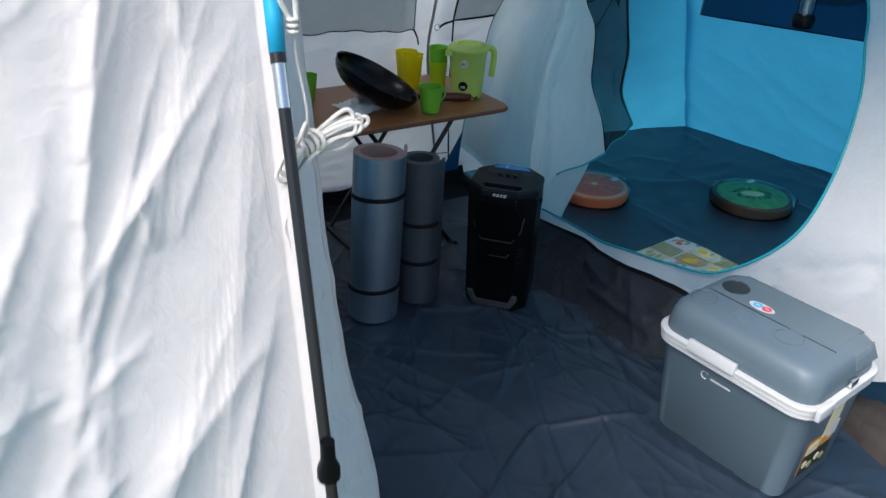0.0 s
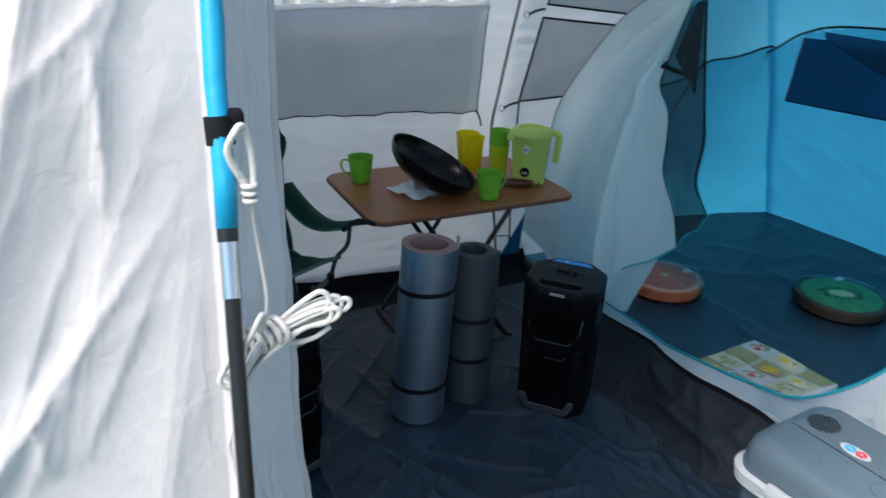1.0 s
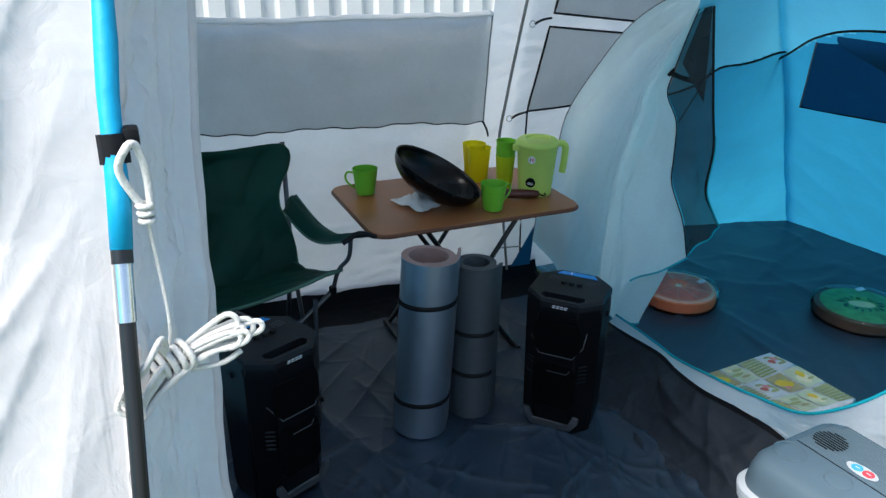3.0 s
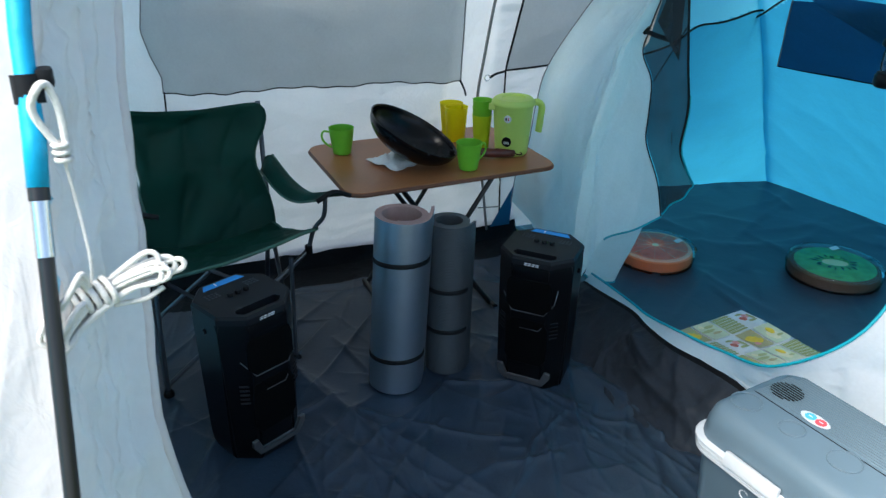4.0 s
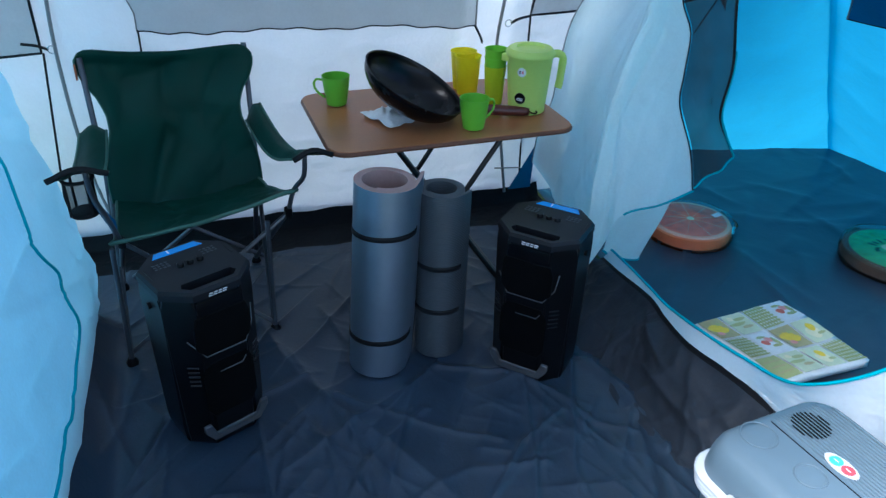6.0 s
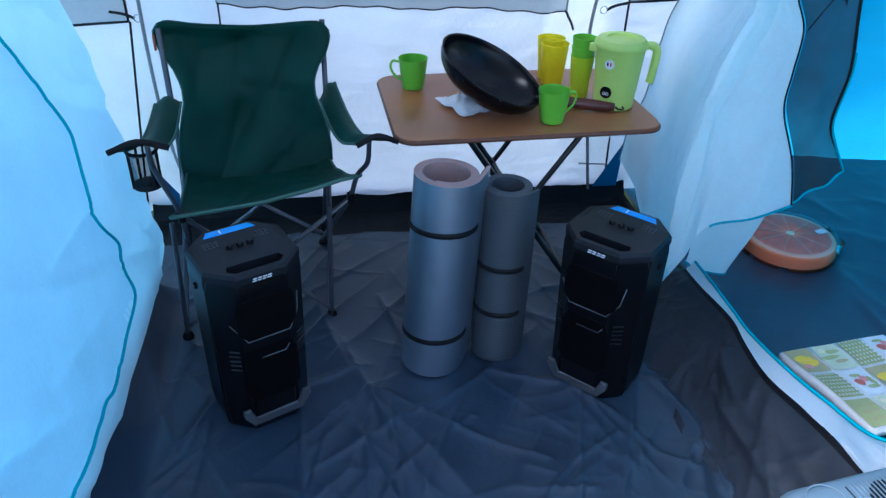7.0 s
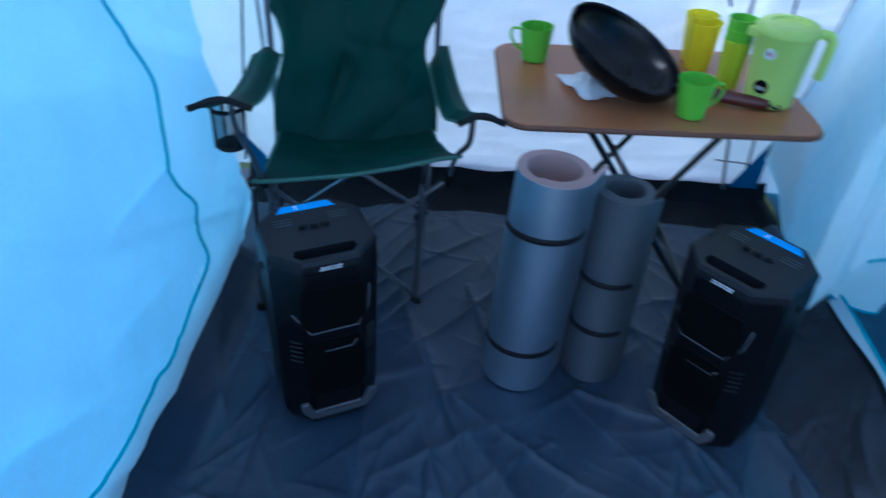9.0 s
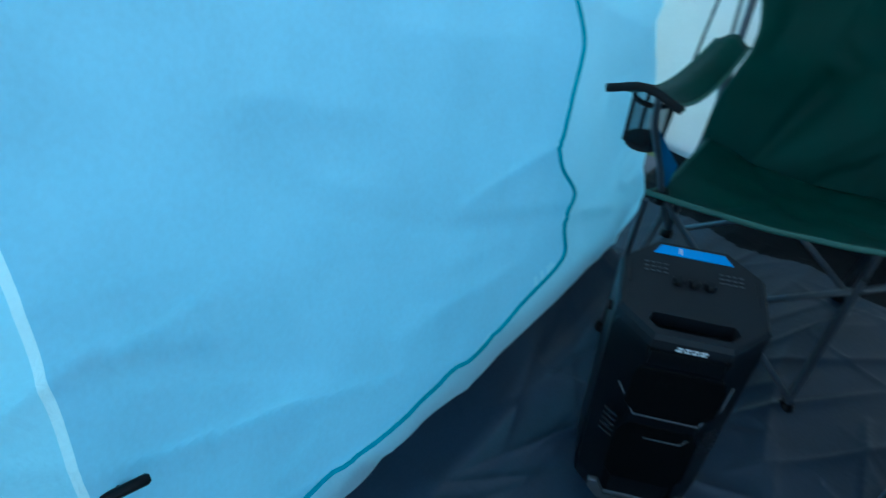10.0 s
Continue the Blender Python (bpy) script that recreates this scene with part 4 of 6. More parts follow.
SEAM = [(0.0, 1.17), (1.5, 1.17), (2.0, 1.15), (2.21, 1.105), (2.4, 1.015), (2.55, 0.955), (2.75, 0.92), (3.2, 0.9)]
bm = sheet(far_pt, 150, 160)
for f in bm.faces:
    mid = f.calc_center_median()
    f.material_index = 1 if mid.z > curve_at(SEAM, mid.y) else 0
setting("wall_bedroom_far", bm, [BLUE, PALEPOD], "bright blue sloping bedroom wall, paler above its seam", 180)
SIDE_SEAM = [(2.3, 0.80), (2.48, 0.87), (2.522, 0.902), (2.553, 0.965), (2.628, 0.98), (2.675, 0.998), (2.73, 1.03), (2.8, 1.03), (2.9, 1.0)]
bm = sheet(side_pt, 70, 120)
for f in bm.faces:
    mid = f.calc_center_median()
    f.material_index = 1 if mid.z > curve_at(SIDE_SEAM, mid.x) else 0
setting("wall_bedroom_side", bm, [BLUE, PALEPOD], "bright blue bedroom end wall", 180)
setting("wall_bedroom_near", sheet(near_pt, 30, 30), BLUE, "bright blue bedroom end wall", 180)


def on_far(d, z, off=0.01):
    return Vector((pod_far(d, z) - off, d, z))


bed_win = tagged(thing("window_5", TENT, "dark blue covered bedroom window in the sloping wall", "window"), "", "", "", "structure")
part("cover", sheet(lambda u, v: on_far(2.495 - 0.27 * v + (1.45 - 2.495 + 0.32 * v) * u, 0.795 + 0.05 * u + 0.29 * v, 0.012 + 0.008 * wob(u * 6, v * 4)), 30, 14), DKBLUE, bed_win, "dark blue cloth", 180)
part("flap", sheet(lambda u, v: on_far(2.12 - 0.55 * u, 1.12 - (0.04 + 0.13 * math.sin(u * math.pi)) * v, 0.025 + 0.015 * math.sin(v * 3)), 16, 8), DKBLUE, bed_win, "rolled dark blue flap", 180)
part("piping", tube([on_far(2.495 - 0.27 * k / 12, 0.795 + 0.29 * k / 12, 0.014) for k in range(13)], 0.003, 5), POLEGREY, bed_win, "pale side edge")
part("piping", tube([on_far(2.495 - 1.045 * k / 20, 0.795 + 0.05 * k / 20, 0.014) for k in range(21)], 0.003, 5), BLACKTAPE, bed_win)
setting("trim_bedroom_seam", tube([on_far(p.x, p.y, 0.012) for p in smooth_path([(2.75, 0.92, 0), (2.55, 0.955, 0), (2.4, 1.015, 0), (2.21, 1.105, 0), (2.0, 1.15, 0), (1.5, 1.17, 0)], 8)], 0.0042, 5), BLACKTAPE, "black seam across the bedroom wall", 180)

setting("trim_bedroom_side_seam", tube(smooth_path([(s, pod_side(s, curve_at(SIDE_SEAM, s)) - 0.012, curve_at(SIDE_SEAM, s)) for s in (2.40, 2.48, 2.522, 2.553, 2.628, 2.675, 2.72, 2.76)], 6), 0.0042, 5), BLACKTAPE, "black seam across the bedroom end wall", 180)

# crumpled brown skirt at the foot of the partition, beside the cooler


def brown_pt(u, v):
    d = 0.55 + 0.75 * u
    return Vector((2.02 + 0.15 * v + 0.02 * wob(u * 5, v * 3), d, 0.004 + 0.14 * v * (1 - 0.2 * u) + 0.02 * crease(u * 2, v, 3, 3) * v))


setting("trim_skirt", sheet(brown_pt, 40, 16), BROWNSKIRT, "crumpled brown grey skirt at the partition's foot", 180)

# ---- entrance pole and its guy rope ----


def pole_at(z):
    return Vector((0.561 + 0.065 * (z - 1.17), 0.739 + 0.402 * (z - 1.17), z))


def entrance_pole():
    p = thing("entrance_pole", TENT, "black and steel tent pole in a blue sleeve at the entrance", "tent pole", "tent poles")
    lo = pole_at(-0.04)
    part("rod", tube([lo, pole_at(0.62), pole_at(1.197)], 0.0053, 12), POLEBLACK, p, "black lower rod")
    part("ferrule", tube([pole_at(1.193), pole_at(1.229)], 0.006, 12), CHROME, p, "bright steel ferrule")
    part("collar", tube([pole_at(1.227), pole_at(1.237)], 0.0068, 12), POLEBLACK, p, "black collar")
    up = [pole_at(1.235 + 0.03 * k) + Vector((0.0008 * math.sin(k * 1.7), 0, 0)) for k in range(24)]
    part("sleeve", tube(up, [0.0071 + 0.0005 * math.sin(k * 2.1) for k in range(24)], 12), SLEEVE, p, "blue fabric sleeve", 180)
    c = pole_at(1.293)
    part("clip", tube([c + Vector((0, 0, -0.009)), c + Vector((0, 0.004, 0.009))], 0.0095, 12), BLACKTAPE, p, "black webbing loop", 30)
    part("tab", box(0.010, 0.014, 0.014, 0.003, Matrix.Translation(c + Vector((0.011, 0.004, 0.006)))), BLACKTAPE, p, "black tab")
    f = pole_at(0.90)
    part("foot_fitting", tube([f + Vector((0, 0, 0.03)), f + Vector((0, 0, 0.01)), f, f + Vector((0, 0, -0.012)), f + Vector((0, 0, -0.014))], [0.0065, 0.0068, 0.0105, 0.0105, 0.006], 12), BLKPLASTIC, p, "black plastic foot fitting", 30)
    nest(p, "sleeve", "clip", "tab")
    nest(p, "rod", "foot_fitting", "collar")
    return p


entrance_pole()


def guy_rope():
    r = thing("guy_rope", TENT, "white guy rope tied in a bundle on the pole", "rope")
    c = pole_at(1.29) + Vector((0.008, -0.012, 0.004))
    k = Vector((0.583, 0.762, 1.152))
    knot = pole_at(1.255) + Vector((0.016, 0.0, 0.0))
    loop = smooth_path([knot, c + Vector((-0.006, -0.003, -0.012)), c + Vector((-0.001, -0.005, 0.003)), c + Vector((0.005, 0.0, 0.004)), c + Vector((0.009, 0.0, -0.012)), knot + Vector((0.003, 0, 0.004)), knot], 8)
    part("loop", tube(loop, 0.0026, 8), ROPE, r, "", 180)
    for z in (-0.005, 0.0, 0.005):
        ring = [knot + Vector((0.0045 * math.cos(a), 0.0045 * math.sin(a), z)) for a in [i * math.tau / 10 for i in range(10)]]
        part("knot_turn", tube(ring, 0.002, 6, closed=True), ROPE, r, "", 180)
    part("drop", tube(smooth_path([knot, knot + Vector((0.002, 0, -0.03)), k + Vector((0.004, 0, 0.03)), k], 8), 0.0014, 6), ROPE, r, "", 180)
    back = Vector((-0.62, -0.55, -0.72)).normalized()
    ax = Vector((0.93, 0.0, 0.33)).normalized()
    side = Vector((-0.30, 0.1, 0.93)).normalized()
    dep = ax.cross(side)
    rnd = random.Random(4)
    for i in range(6):
        L = 0.046 + rnd.uniform(-0.004, 0.008) + (0.014 if i == 0 else 0)
        B = 0.03 + rnd.uniform(-0.006, 0.01)
        o = dep * ((i % 3 - 1) * 0.0045) + side * rnd.uniform(-0.002, 0.002)
        w = rnd.uniform(0.004, 0.007)
        t = rnd.uniform(-0.007, 0.007)
        pts = [k + o, k + o + ax * L * 0.5 + side * (w * 0.8 + t * 0.4), k + o + ax * L + side * (w + t), k + o + ax * (L + 0.006) + side * t, k + o + ax * L + side * (-w + t),
               k + o + ax * L * 0.5 - side * (w * 0.7 - t * 0.4), k + o + back * B * 0.5 - side * w, k + o + back * B - side * w * 0.6, k + o + back * (B + 0.006), k + o + back * B + side * w, k + o]
        part("coil", tube(smooth_path(pts, 6), 0.0021, 7), ROPE, r, "", 180)
    for i in range(2):
        e = Vector((0.01 + 0.003 * i, 0.013, 0.033 + 0.006 * i))
        pts = [k, Vector((0.568, 0.736, 1.138)) + e, Vector((0.556, 0.7275, 1.125)) + e, Vector((0.543, 0.726, 1.114)) + e, Vector((0.539, 0.726, 1.103)) + e, Vector((0.548, 0.7262, 1.099)) + e, Vector((0.561, 0.732, 1.114)) + e, k]
        part("coil", tube(smooth_path(pts, 6), 0.002, 7), ROPE, r, "", 180)
    for i in range(5):
        c2 = k + ax * (0.006 * (i - 2))
        ring = [c2 + (side * math.cos(a) + dep * math.sin(a)) * 0.0095 + ax * 0.004 * math.sin(a) for a in [j * math.tau / 14 for j in range(14)]]
        part("wrap", tube(ring, 0.0024, 7, closed=True), ROPE, r, "", 180)
    part("tail", tube(smooth_path([k + ax * 0.01 - side * 0.012, k + ax * 0.03 - side * 0.018, k + ax * 0.045 - side * 0.016], 6), 0.002, 6), ROPE, r, "", 180)
    return r


guy_rope()

# ---- folding armchair ----


def folding_chair(m):
    c = thing("folding_chair", m, "dark green canvas folding camping armchair with a mesh cup holder", "chair")
    FZL, FZR = 0.385, 0.447
    folds = crease_field(48, 48, 0.47, 0.43, 22, 81, 70, 40, (0.12, 0.35), 0.016, 0.016)
    seat_folds = crease_field(48, 48, 0.47, 0.34, 16, 82, 100, 40, (0.1, 0.25), 0.014, 0.010)

    def seat_pt(u, v):
        hw = 0.236 - 0.024 * v
        x = -hw + 2 * hw * u
        y = -0.165 + 0.34 * v
        z = (FZL + (FZR - FZL) * u) * (1 - v) + 0.345 * v - 0.03 * math.sin(u * math.pi) * (0.5 + 0.5 * v) - 0.012 * math.sin(v * math.pi)
        z += 0.004 * wob(x, y, 2, 9) - field_at(seat_folds, u, v) * smooth(v, 0.0, 0.2)
        if v < 0.12:
            x *= 1 + 0.06 * (1 - v / 0.12) * (abs(u - 0.5) > 0.42)
        return Vector((x, y, z))
    HB = [(0.0, 0.222), (0.12, 0.224), (0.25, 0.218), (0.38, 0.204), (0.5, 0.19), (0.6, 0.19), (0.7, 0.205), (0.8, 0.232), (0.9, 0.247), (0.97, 0.244), (1.0, 0.232)]

    def back_pt(u, v):
        hw = curve_at(HB, v) + 0.0
        x = -hw + 2 * hw * u
        top = 0.765 - 0.022 * math.sin(u * math.pi) ** 1 + 0.006 * (abs(2 * u - 1) ** 3) - 0.016 * (abs(2 * u - 1) ** 14) - 0.02 * u
        z = 0.338 + (top - 0.338) * v - 0.045 * math.sin(u * math.pi) * (1 - v) ** 2
        y = 0.175 + 0.11 * v + 0.055 * math.sin(u * math.pi) * (0.5 + 0.5 * math.sin(v * math.pi)) * smooth(v, 0, 0.35) + 0.014 * wob(x, z, 4, 7) + 0.034 * (crease(x + z * 0.3, z * 0.5, 8, 3.8) ** 2 - 0.3) * smooth(v, 0.0, 0.3) + field_at(folds, u, v) * smooth(1 - v, 0.0, 0.1)
        return Vector((x, y, z))
    part("seat", thicken(sheet(seat_pt, 48, 48), 0.004), GREEN, c, "", 180)
    part("backrest", thicken(sheet(back_pt, 48, 48), 0.003), GREEN, c, "", 180)
    for e in (0, 1):
        part("binding", tube([back_pt(e, k / 24) for k in range(25)], 0.003, 6), GREENTRIM, c, "grey green edge binding", 180)
        part("binding", tube([seat_pt(e, k / 12) for k in range(13)], 0.004, 6), GREENTRIM, c, "", 180)
    part("binding", tube([seat_pt(k / 24, 0) for k in range(25)], 0.006, 6), GREENTRIM, c, "pale front binding", 180)
    part("binding", tube([back_pt(k / 24, 1) for k in range(25)], 0.004, 6), GREEN, c, "", 180)
    part("tag", box(0.006, 0.012, 0.045, 0.002, Matrix.Translation(back_pt(0, 0.88) + Vector((-0.002, -0.006, 0)))), mat("orange leather tag", (0.35, 0.09, 0.03), 0.6), c, "small orange brown tag")
    for sx in (-1, 1):
        fz = 0.618 if sx < 0 else 0.577

        def arm_pt(u, v, sx=sx, fz=fz):
            y = 0.24 - 0.47 * v
            hw = 0.036 + 0.010 * v if sx < 0 else 0.024 + 0.008 * v
            if v > 0.86:
                hw += 0.022 * smooth(v, 0.86, 1.0)
            xc = sx * (0.235 + 0.05 * v) if sx < 0 else 0.228 + 0.02 * v + 0.035 * smooth(v, 0.8, 1.0)
            z = 0.55 + (fz - 0.55) * v - 0.045 * math.sin(v * math.pi) + 0.012 * math.cos((u - 0.5) * 5) + (0.05 * (u - 0.5) * (1 - v) if sx > 0 else 0.0)
            return Vector((xc + (u - 0.5) * 2 * hw, y, z))
        part("armrest", thicken(sheet(arm_pt, 10, 20), 0.004), GREEN, c, "", 180)
        for e in (0, 1):
            part("binding", tube([arm_pt(e, k / 16) for k in range(17)], 0.004, 5), GREENTRIM, c, "", 180)
        part("armrest_end", tube([arm_pt(k / 8, 1.0) - Vector((0, 0, 0.004)) for k in range(9)], 0.008, 8, flat=0.8), BLACKTAPE, c, "black arm end", 180)
        hub = Vector((sx * 0.222, -0.15, 0.375))
        foot = Vector((sx * 0.203 - 0.057, -0.177, 0.012))
        bfoot = Vector((sx * 0.215 - 0.03, 0.235, 0.012))
        tip = Vector((sx * 0.268, -0.20, fz - 0.012))
        part("arm_post", tube(smooth_path([hub, hub + Vector((sx * 0.018, -0.01, 0.07)), tip - Vector((sx * 0.004, -0.012, 0.07)), tip], 6), 0.0068, 10), STEEL, c, "", 180)
        part("front_leg", tube([foot, foot + Vector((0.012, 0.012, 0.355))], 0.0068, 10), STEEL, c)
        part("back_post", tube([bfoot, Vector((sx * 0.225, 0.255, 0.4)), Vector((sx * 0.23, 0.285, 0.745))], 0.0085, 10), STEEL, c, "", 180)
        other = Vector((-sx * 0.203 - 0.057, -0.17 + 0.004 * sx, 0.03))
        part("front_brace", tube([hub, other], 0.0065, 8), STEEL, c)
        part("back_brace", tube([Vector((sx * 0.222, 0.25, 0.33)), Vector((-sx * 0.21, 0.235 + 0.012 * sx, 0.03))], 0.0075, 8), STEEL, c)
        part("side_brace", tube([hub + Vector((0, 0.01, -0.005)), bfoot + Vector((0, -0.01, 0.02))], 0.0075, 8), STEEL, c)
        part("side_brace", tube([foot + Vector((0, 0.01, 0.02)), Vector((sx * 0.222, 0.25, 0.34))], 0.0075, 8), STEEL, c)
        part("hub", prism(rounded(0.021, 0.024, 0.008), -0.014, 0.014, 0.003, 2, None, Matrix.Translation(hub)), BLKPLASTIC, c, "black joint")
        for f in (foot, bfoot):
            part("foot", lathe([(0, -0.012), (0.016, -0.012), (0.017, 0.0), (0.011, 0.012), (0, 0.012)], 12, None, Matrix.Translation(f)), BLKPLASTIC, c, "black plastic foot")
        if sx < 0:
            part("gusset", sheet(lambda u, v, sx=sx: Vector((sx * 0.225, -0.14, 0.37)).lerp(Vector((sx * 0.275, -0.165, 0.52)), v) + Vector((0, 0.09 * u * (1 - v), 0.02 * u)), 4, 6), DKBLUE, c, "dark blue side gusset", 180)
    # cup holder under the left arm
    cm = Matrix.Translation((-0.29, -0.13, 0.012))
    part("cup_holder", lathe([(0.031, 0.455), (0.034, 0.5), (0.036, 0.548)], 18, None, cm), NETB, c, "black mesh cup holder", 180)
    part("cup_holder_ring", tube([cm @ Vector((0.036 * math.cos(a), 0.036 * math.sin(a), 0.55)) for a in [k * math.tau / 20 for k in range(20)]], 0.005, 6, closed=True), BLACKTAPE, c, "", 180)
    part("cup_holder_base", lathe([(0, 0.45), (0.034, 0.45), (0.036, 0.456), (0.033, 0.462), (0, 0.462)], 18, None, cm), BLACKTAPE, c)
    for k in range(4):
        a = k * math.tau / 4 + 0.5
        part("cup_holder_strap", tube([cm @ Vector((0.036 * math.cos(a), 0.036 * math.sin(a), z)) for z in (0.455, 0.55)], 0.004, 5), BLACKTAPE, c)
    nest(c, "armrest", "armrest_end")
    nest(c, "cup_holder", "cup_holder_ring", "cup_holder_base", "cup_holder_strap")
    nest(c, "front_leg", "hub")
    nest(c, "backrest", "tag")
    return c


folding_chair(TENT @ pose(0.82, 2.491, 0, 0, 0, 8))

# ---- folding table and what stands on it ----
TABLE_Z = 0.56
TABLE = TENT @ pose(1.548, 2.588, 0, 0, 0, 2)


def folding_table(m):
    t = thing("folding_table", m, "brown laminate folding camping table with black steel legs", "table")
    part("tabletop", prism(rounded(0.743, 0.51, 0.055, 8), TABLE_Z - 0.015, TABLE_Z, 0.002, 1), WOODTOP, t)
    part("edge_band", tube([(x, y, TABLE_Z - 0.0075) for x, y in rounded(0.743, 0.51, 0.055, 8)], 0.0078, 6, closed=True, flat=0.55), WOODEDGE, t, "dark brown edge band", 180)
    for sx in (-1, 1):
        for y in (-0.17, 0.17):
            yy = y * (0.9 if sx < 0 else 1.0)
            part("leg", tube(smooth_path([(sx * 0.18, yy, TABLE_Z - 0.018), (sx * 0.16, yy, TABLE_Z - 0.05), (-sx * 0.17, yy, 0.03), (-sx * 0.19, yy, 0.012)], 5), 0.0085, 10), POLEBLACK, t, "", 180)
        part("foot_bar", tube([(sx * 0.19, -0.19, 0.011), (sx * 0.19, 0.19, 0.011)], 0.0095, 10), POLEBLACK, t)
        part("top_bar", tube([(sx * 0.18, -0.19, TABLE_Z - 0.024), (sx * 0.18, 0.19, TABLE_Z - 0.024)], 0.0085, 10), POLEBLACK, t)
        part("bracket", box(0.06, 0.03, 0.012, 0.003, pose(sx * 0.18, -0.15, TABLE_Z - 0.021)), POLEBLACK, t)
    part("pivot", tube([(0, -0.185, 0.285), (0, 0.185, 0.285)], 0.006, 8), POLEBLACK, t)
    nest(t, "tabletop", "edge_band", "bracket")
    return t


folding_table(TABLE)


def on_table(s, d, rz=0, dz=0.0):
    return TENT @ pose(s, d, TABLE_Z + 0.0005 + dz, 0, 0, rz)


def mug(m):
    c = thing("mug", m, "green plastic mug with a slim handle on the table", "mug", "green mugs")
    part("cup", lathe([(0, 0.0), (0.026, 0.0), (0.031, 0.003), (0.038, 0.045), (0.0435, 0.09), (0.044, 0.093), (0.0425, 0.093), (0.036, 0.045), (0.029, 0.006), (0, 0.006)], 36), LIME, c)
    part("handle", tube(smooth_path([(0.041, 0, 0.078), (0.06, 0, 0.08), (0.068, 0, 0.064), (0.06, 0, 0.042), (0.036, 0, 0.022)], 6), 0.0042, 8, flat=0.8), LIME, c, "", 180)
    return c


mug_1 = mug(on_table(1.27, 2.712, 165))
copy_thing(mug_1, on_table(1.622, 2.415, 10))


def tumbler(name, m, material, label, n=1, h=0.125, r=0.045):
    c = thing(name, m, label, "tumbler", "stacked tumblers")
    for k in range(n):
        z = 0.027 * k
        part("cup", lathe([(0, z), (r * 0.72, z), (r * 0.76, z + 0.004), (r * 0.99, z + h - 0.004), (r * 1.03, z + h), (r * 0.97, z + h), (r * 0.72, z + 0.006), (0, z + 0.006)], 32), material[k % len(material)], c)
    return c


tumbler("tumbler", on_table(1.706, 2.722), [YELLOW], "yellow plastic tumbler on the table", 1, 0.126, 0.043)
tumbler("tumbler", on_table(1.71, 2.778, 40), [YELLOW], "yellow plastic tumbler beside another on the table", 1, 0.126, 0.043)
tumbler("tumbler_stack", on_table(1.758, 2.61), [LIMECUP, LIME, LIME], "yellow green tumblers stacked in one another", 3, 0.122, 0.035)


def jug(m):
    j = thing("jug", m, "lime plastic jug with lid and two round stickers", "jug")
    part("body", lathe([(0, 0), (0.056, 0), (0.06, 0.004), (0.066, 0.08), (0.074, 0.185), (0.076, 0.188), (0.073, 0.188), (0.063, 0.08), (0.057, 0.006), (0, 0.006)], 40), JUG, j)
    part("lid", lathe([(0.078, 0.184), (0.08, 0.188), (0.078, 0.198), (0.068, 0.208), (0.045, 0.21), (0.042, 0.203), (0.0, 0.202)], 40), JUG, j, "domed lime lid with a hollow")
    part("spout", prism([(-0.02, 0.0), (0.02, 0.0), (0.0, 0.028)], 0.165, 0.19, 0.004, 2, None, pose(-0.066, 0.0, 0, 0, 0, 90)), JUG, j)
    part("handle", tube(smooth_path([(0.07, 0, 0.186), (0.092, 0, 0.187), (0.107, 0, 0.172), (0.106, 0, 0.13), (0.102, 0, 0.085), (0.1, 0, 0.076)], 7), 0.0125, 10), JUG, j, "open lime handle", 180)
    for z, r, a, dark in ((0.145, 0.014, 240, False), (0.058, 0.018, 238, True)):
        rr = 0.0605 + (0.0135 * z / 0.19) + 0.002
        base = pose(0, 0, 0, 0, 0, a) @ pose(rr, 0, z, 0, 90, 0)
        part("sticker", lathe([(0, 0.0006), (r, 0.0006), (r, -0.002)], 24, None, base), WHITEPL if not dark else BLKPLASTIC, j, "dark round sticker" if dark else "white round sticker")
        if dark:
            for y in (-0.005, 0.005):
                part("print_mark", tube([(base @ Vector((0.003 + 0.004 * math.cos(b), y + 0.004 * math.sin(b), 0.001))) for b in [q * math.tau / 10 for q in range(10)]], 0.0012, 5, closed=True), MARK, j, "", 180)
        else:
            for y, mt in ((-0.005, BLKPLASTIC), (0.004, REDP)):
                part("print_mark", box(0.01, 0.004, 0.001, 0, base @ Matrix.Translation((0, y, 0.001))), mt, j)
    nest(j, "sticker", "print_mark")
    nest(j, "lid", "spout")
    return j


jug(on_table(1.836, 2.525, -12) @ Matrix.Scale(0.95, 4))


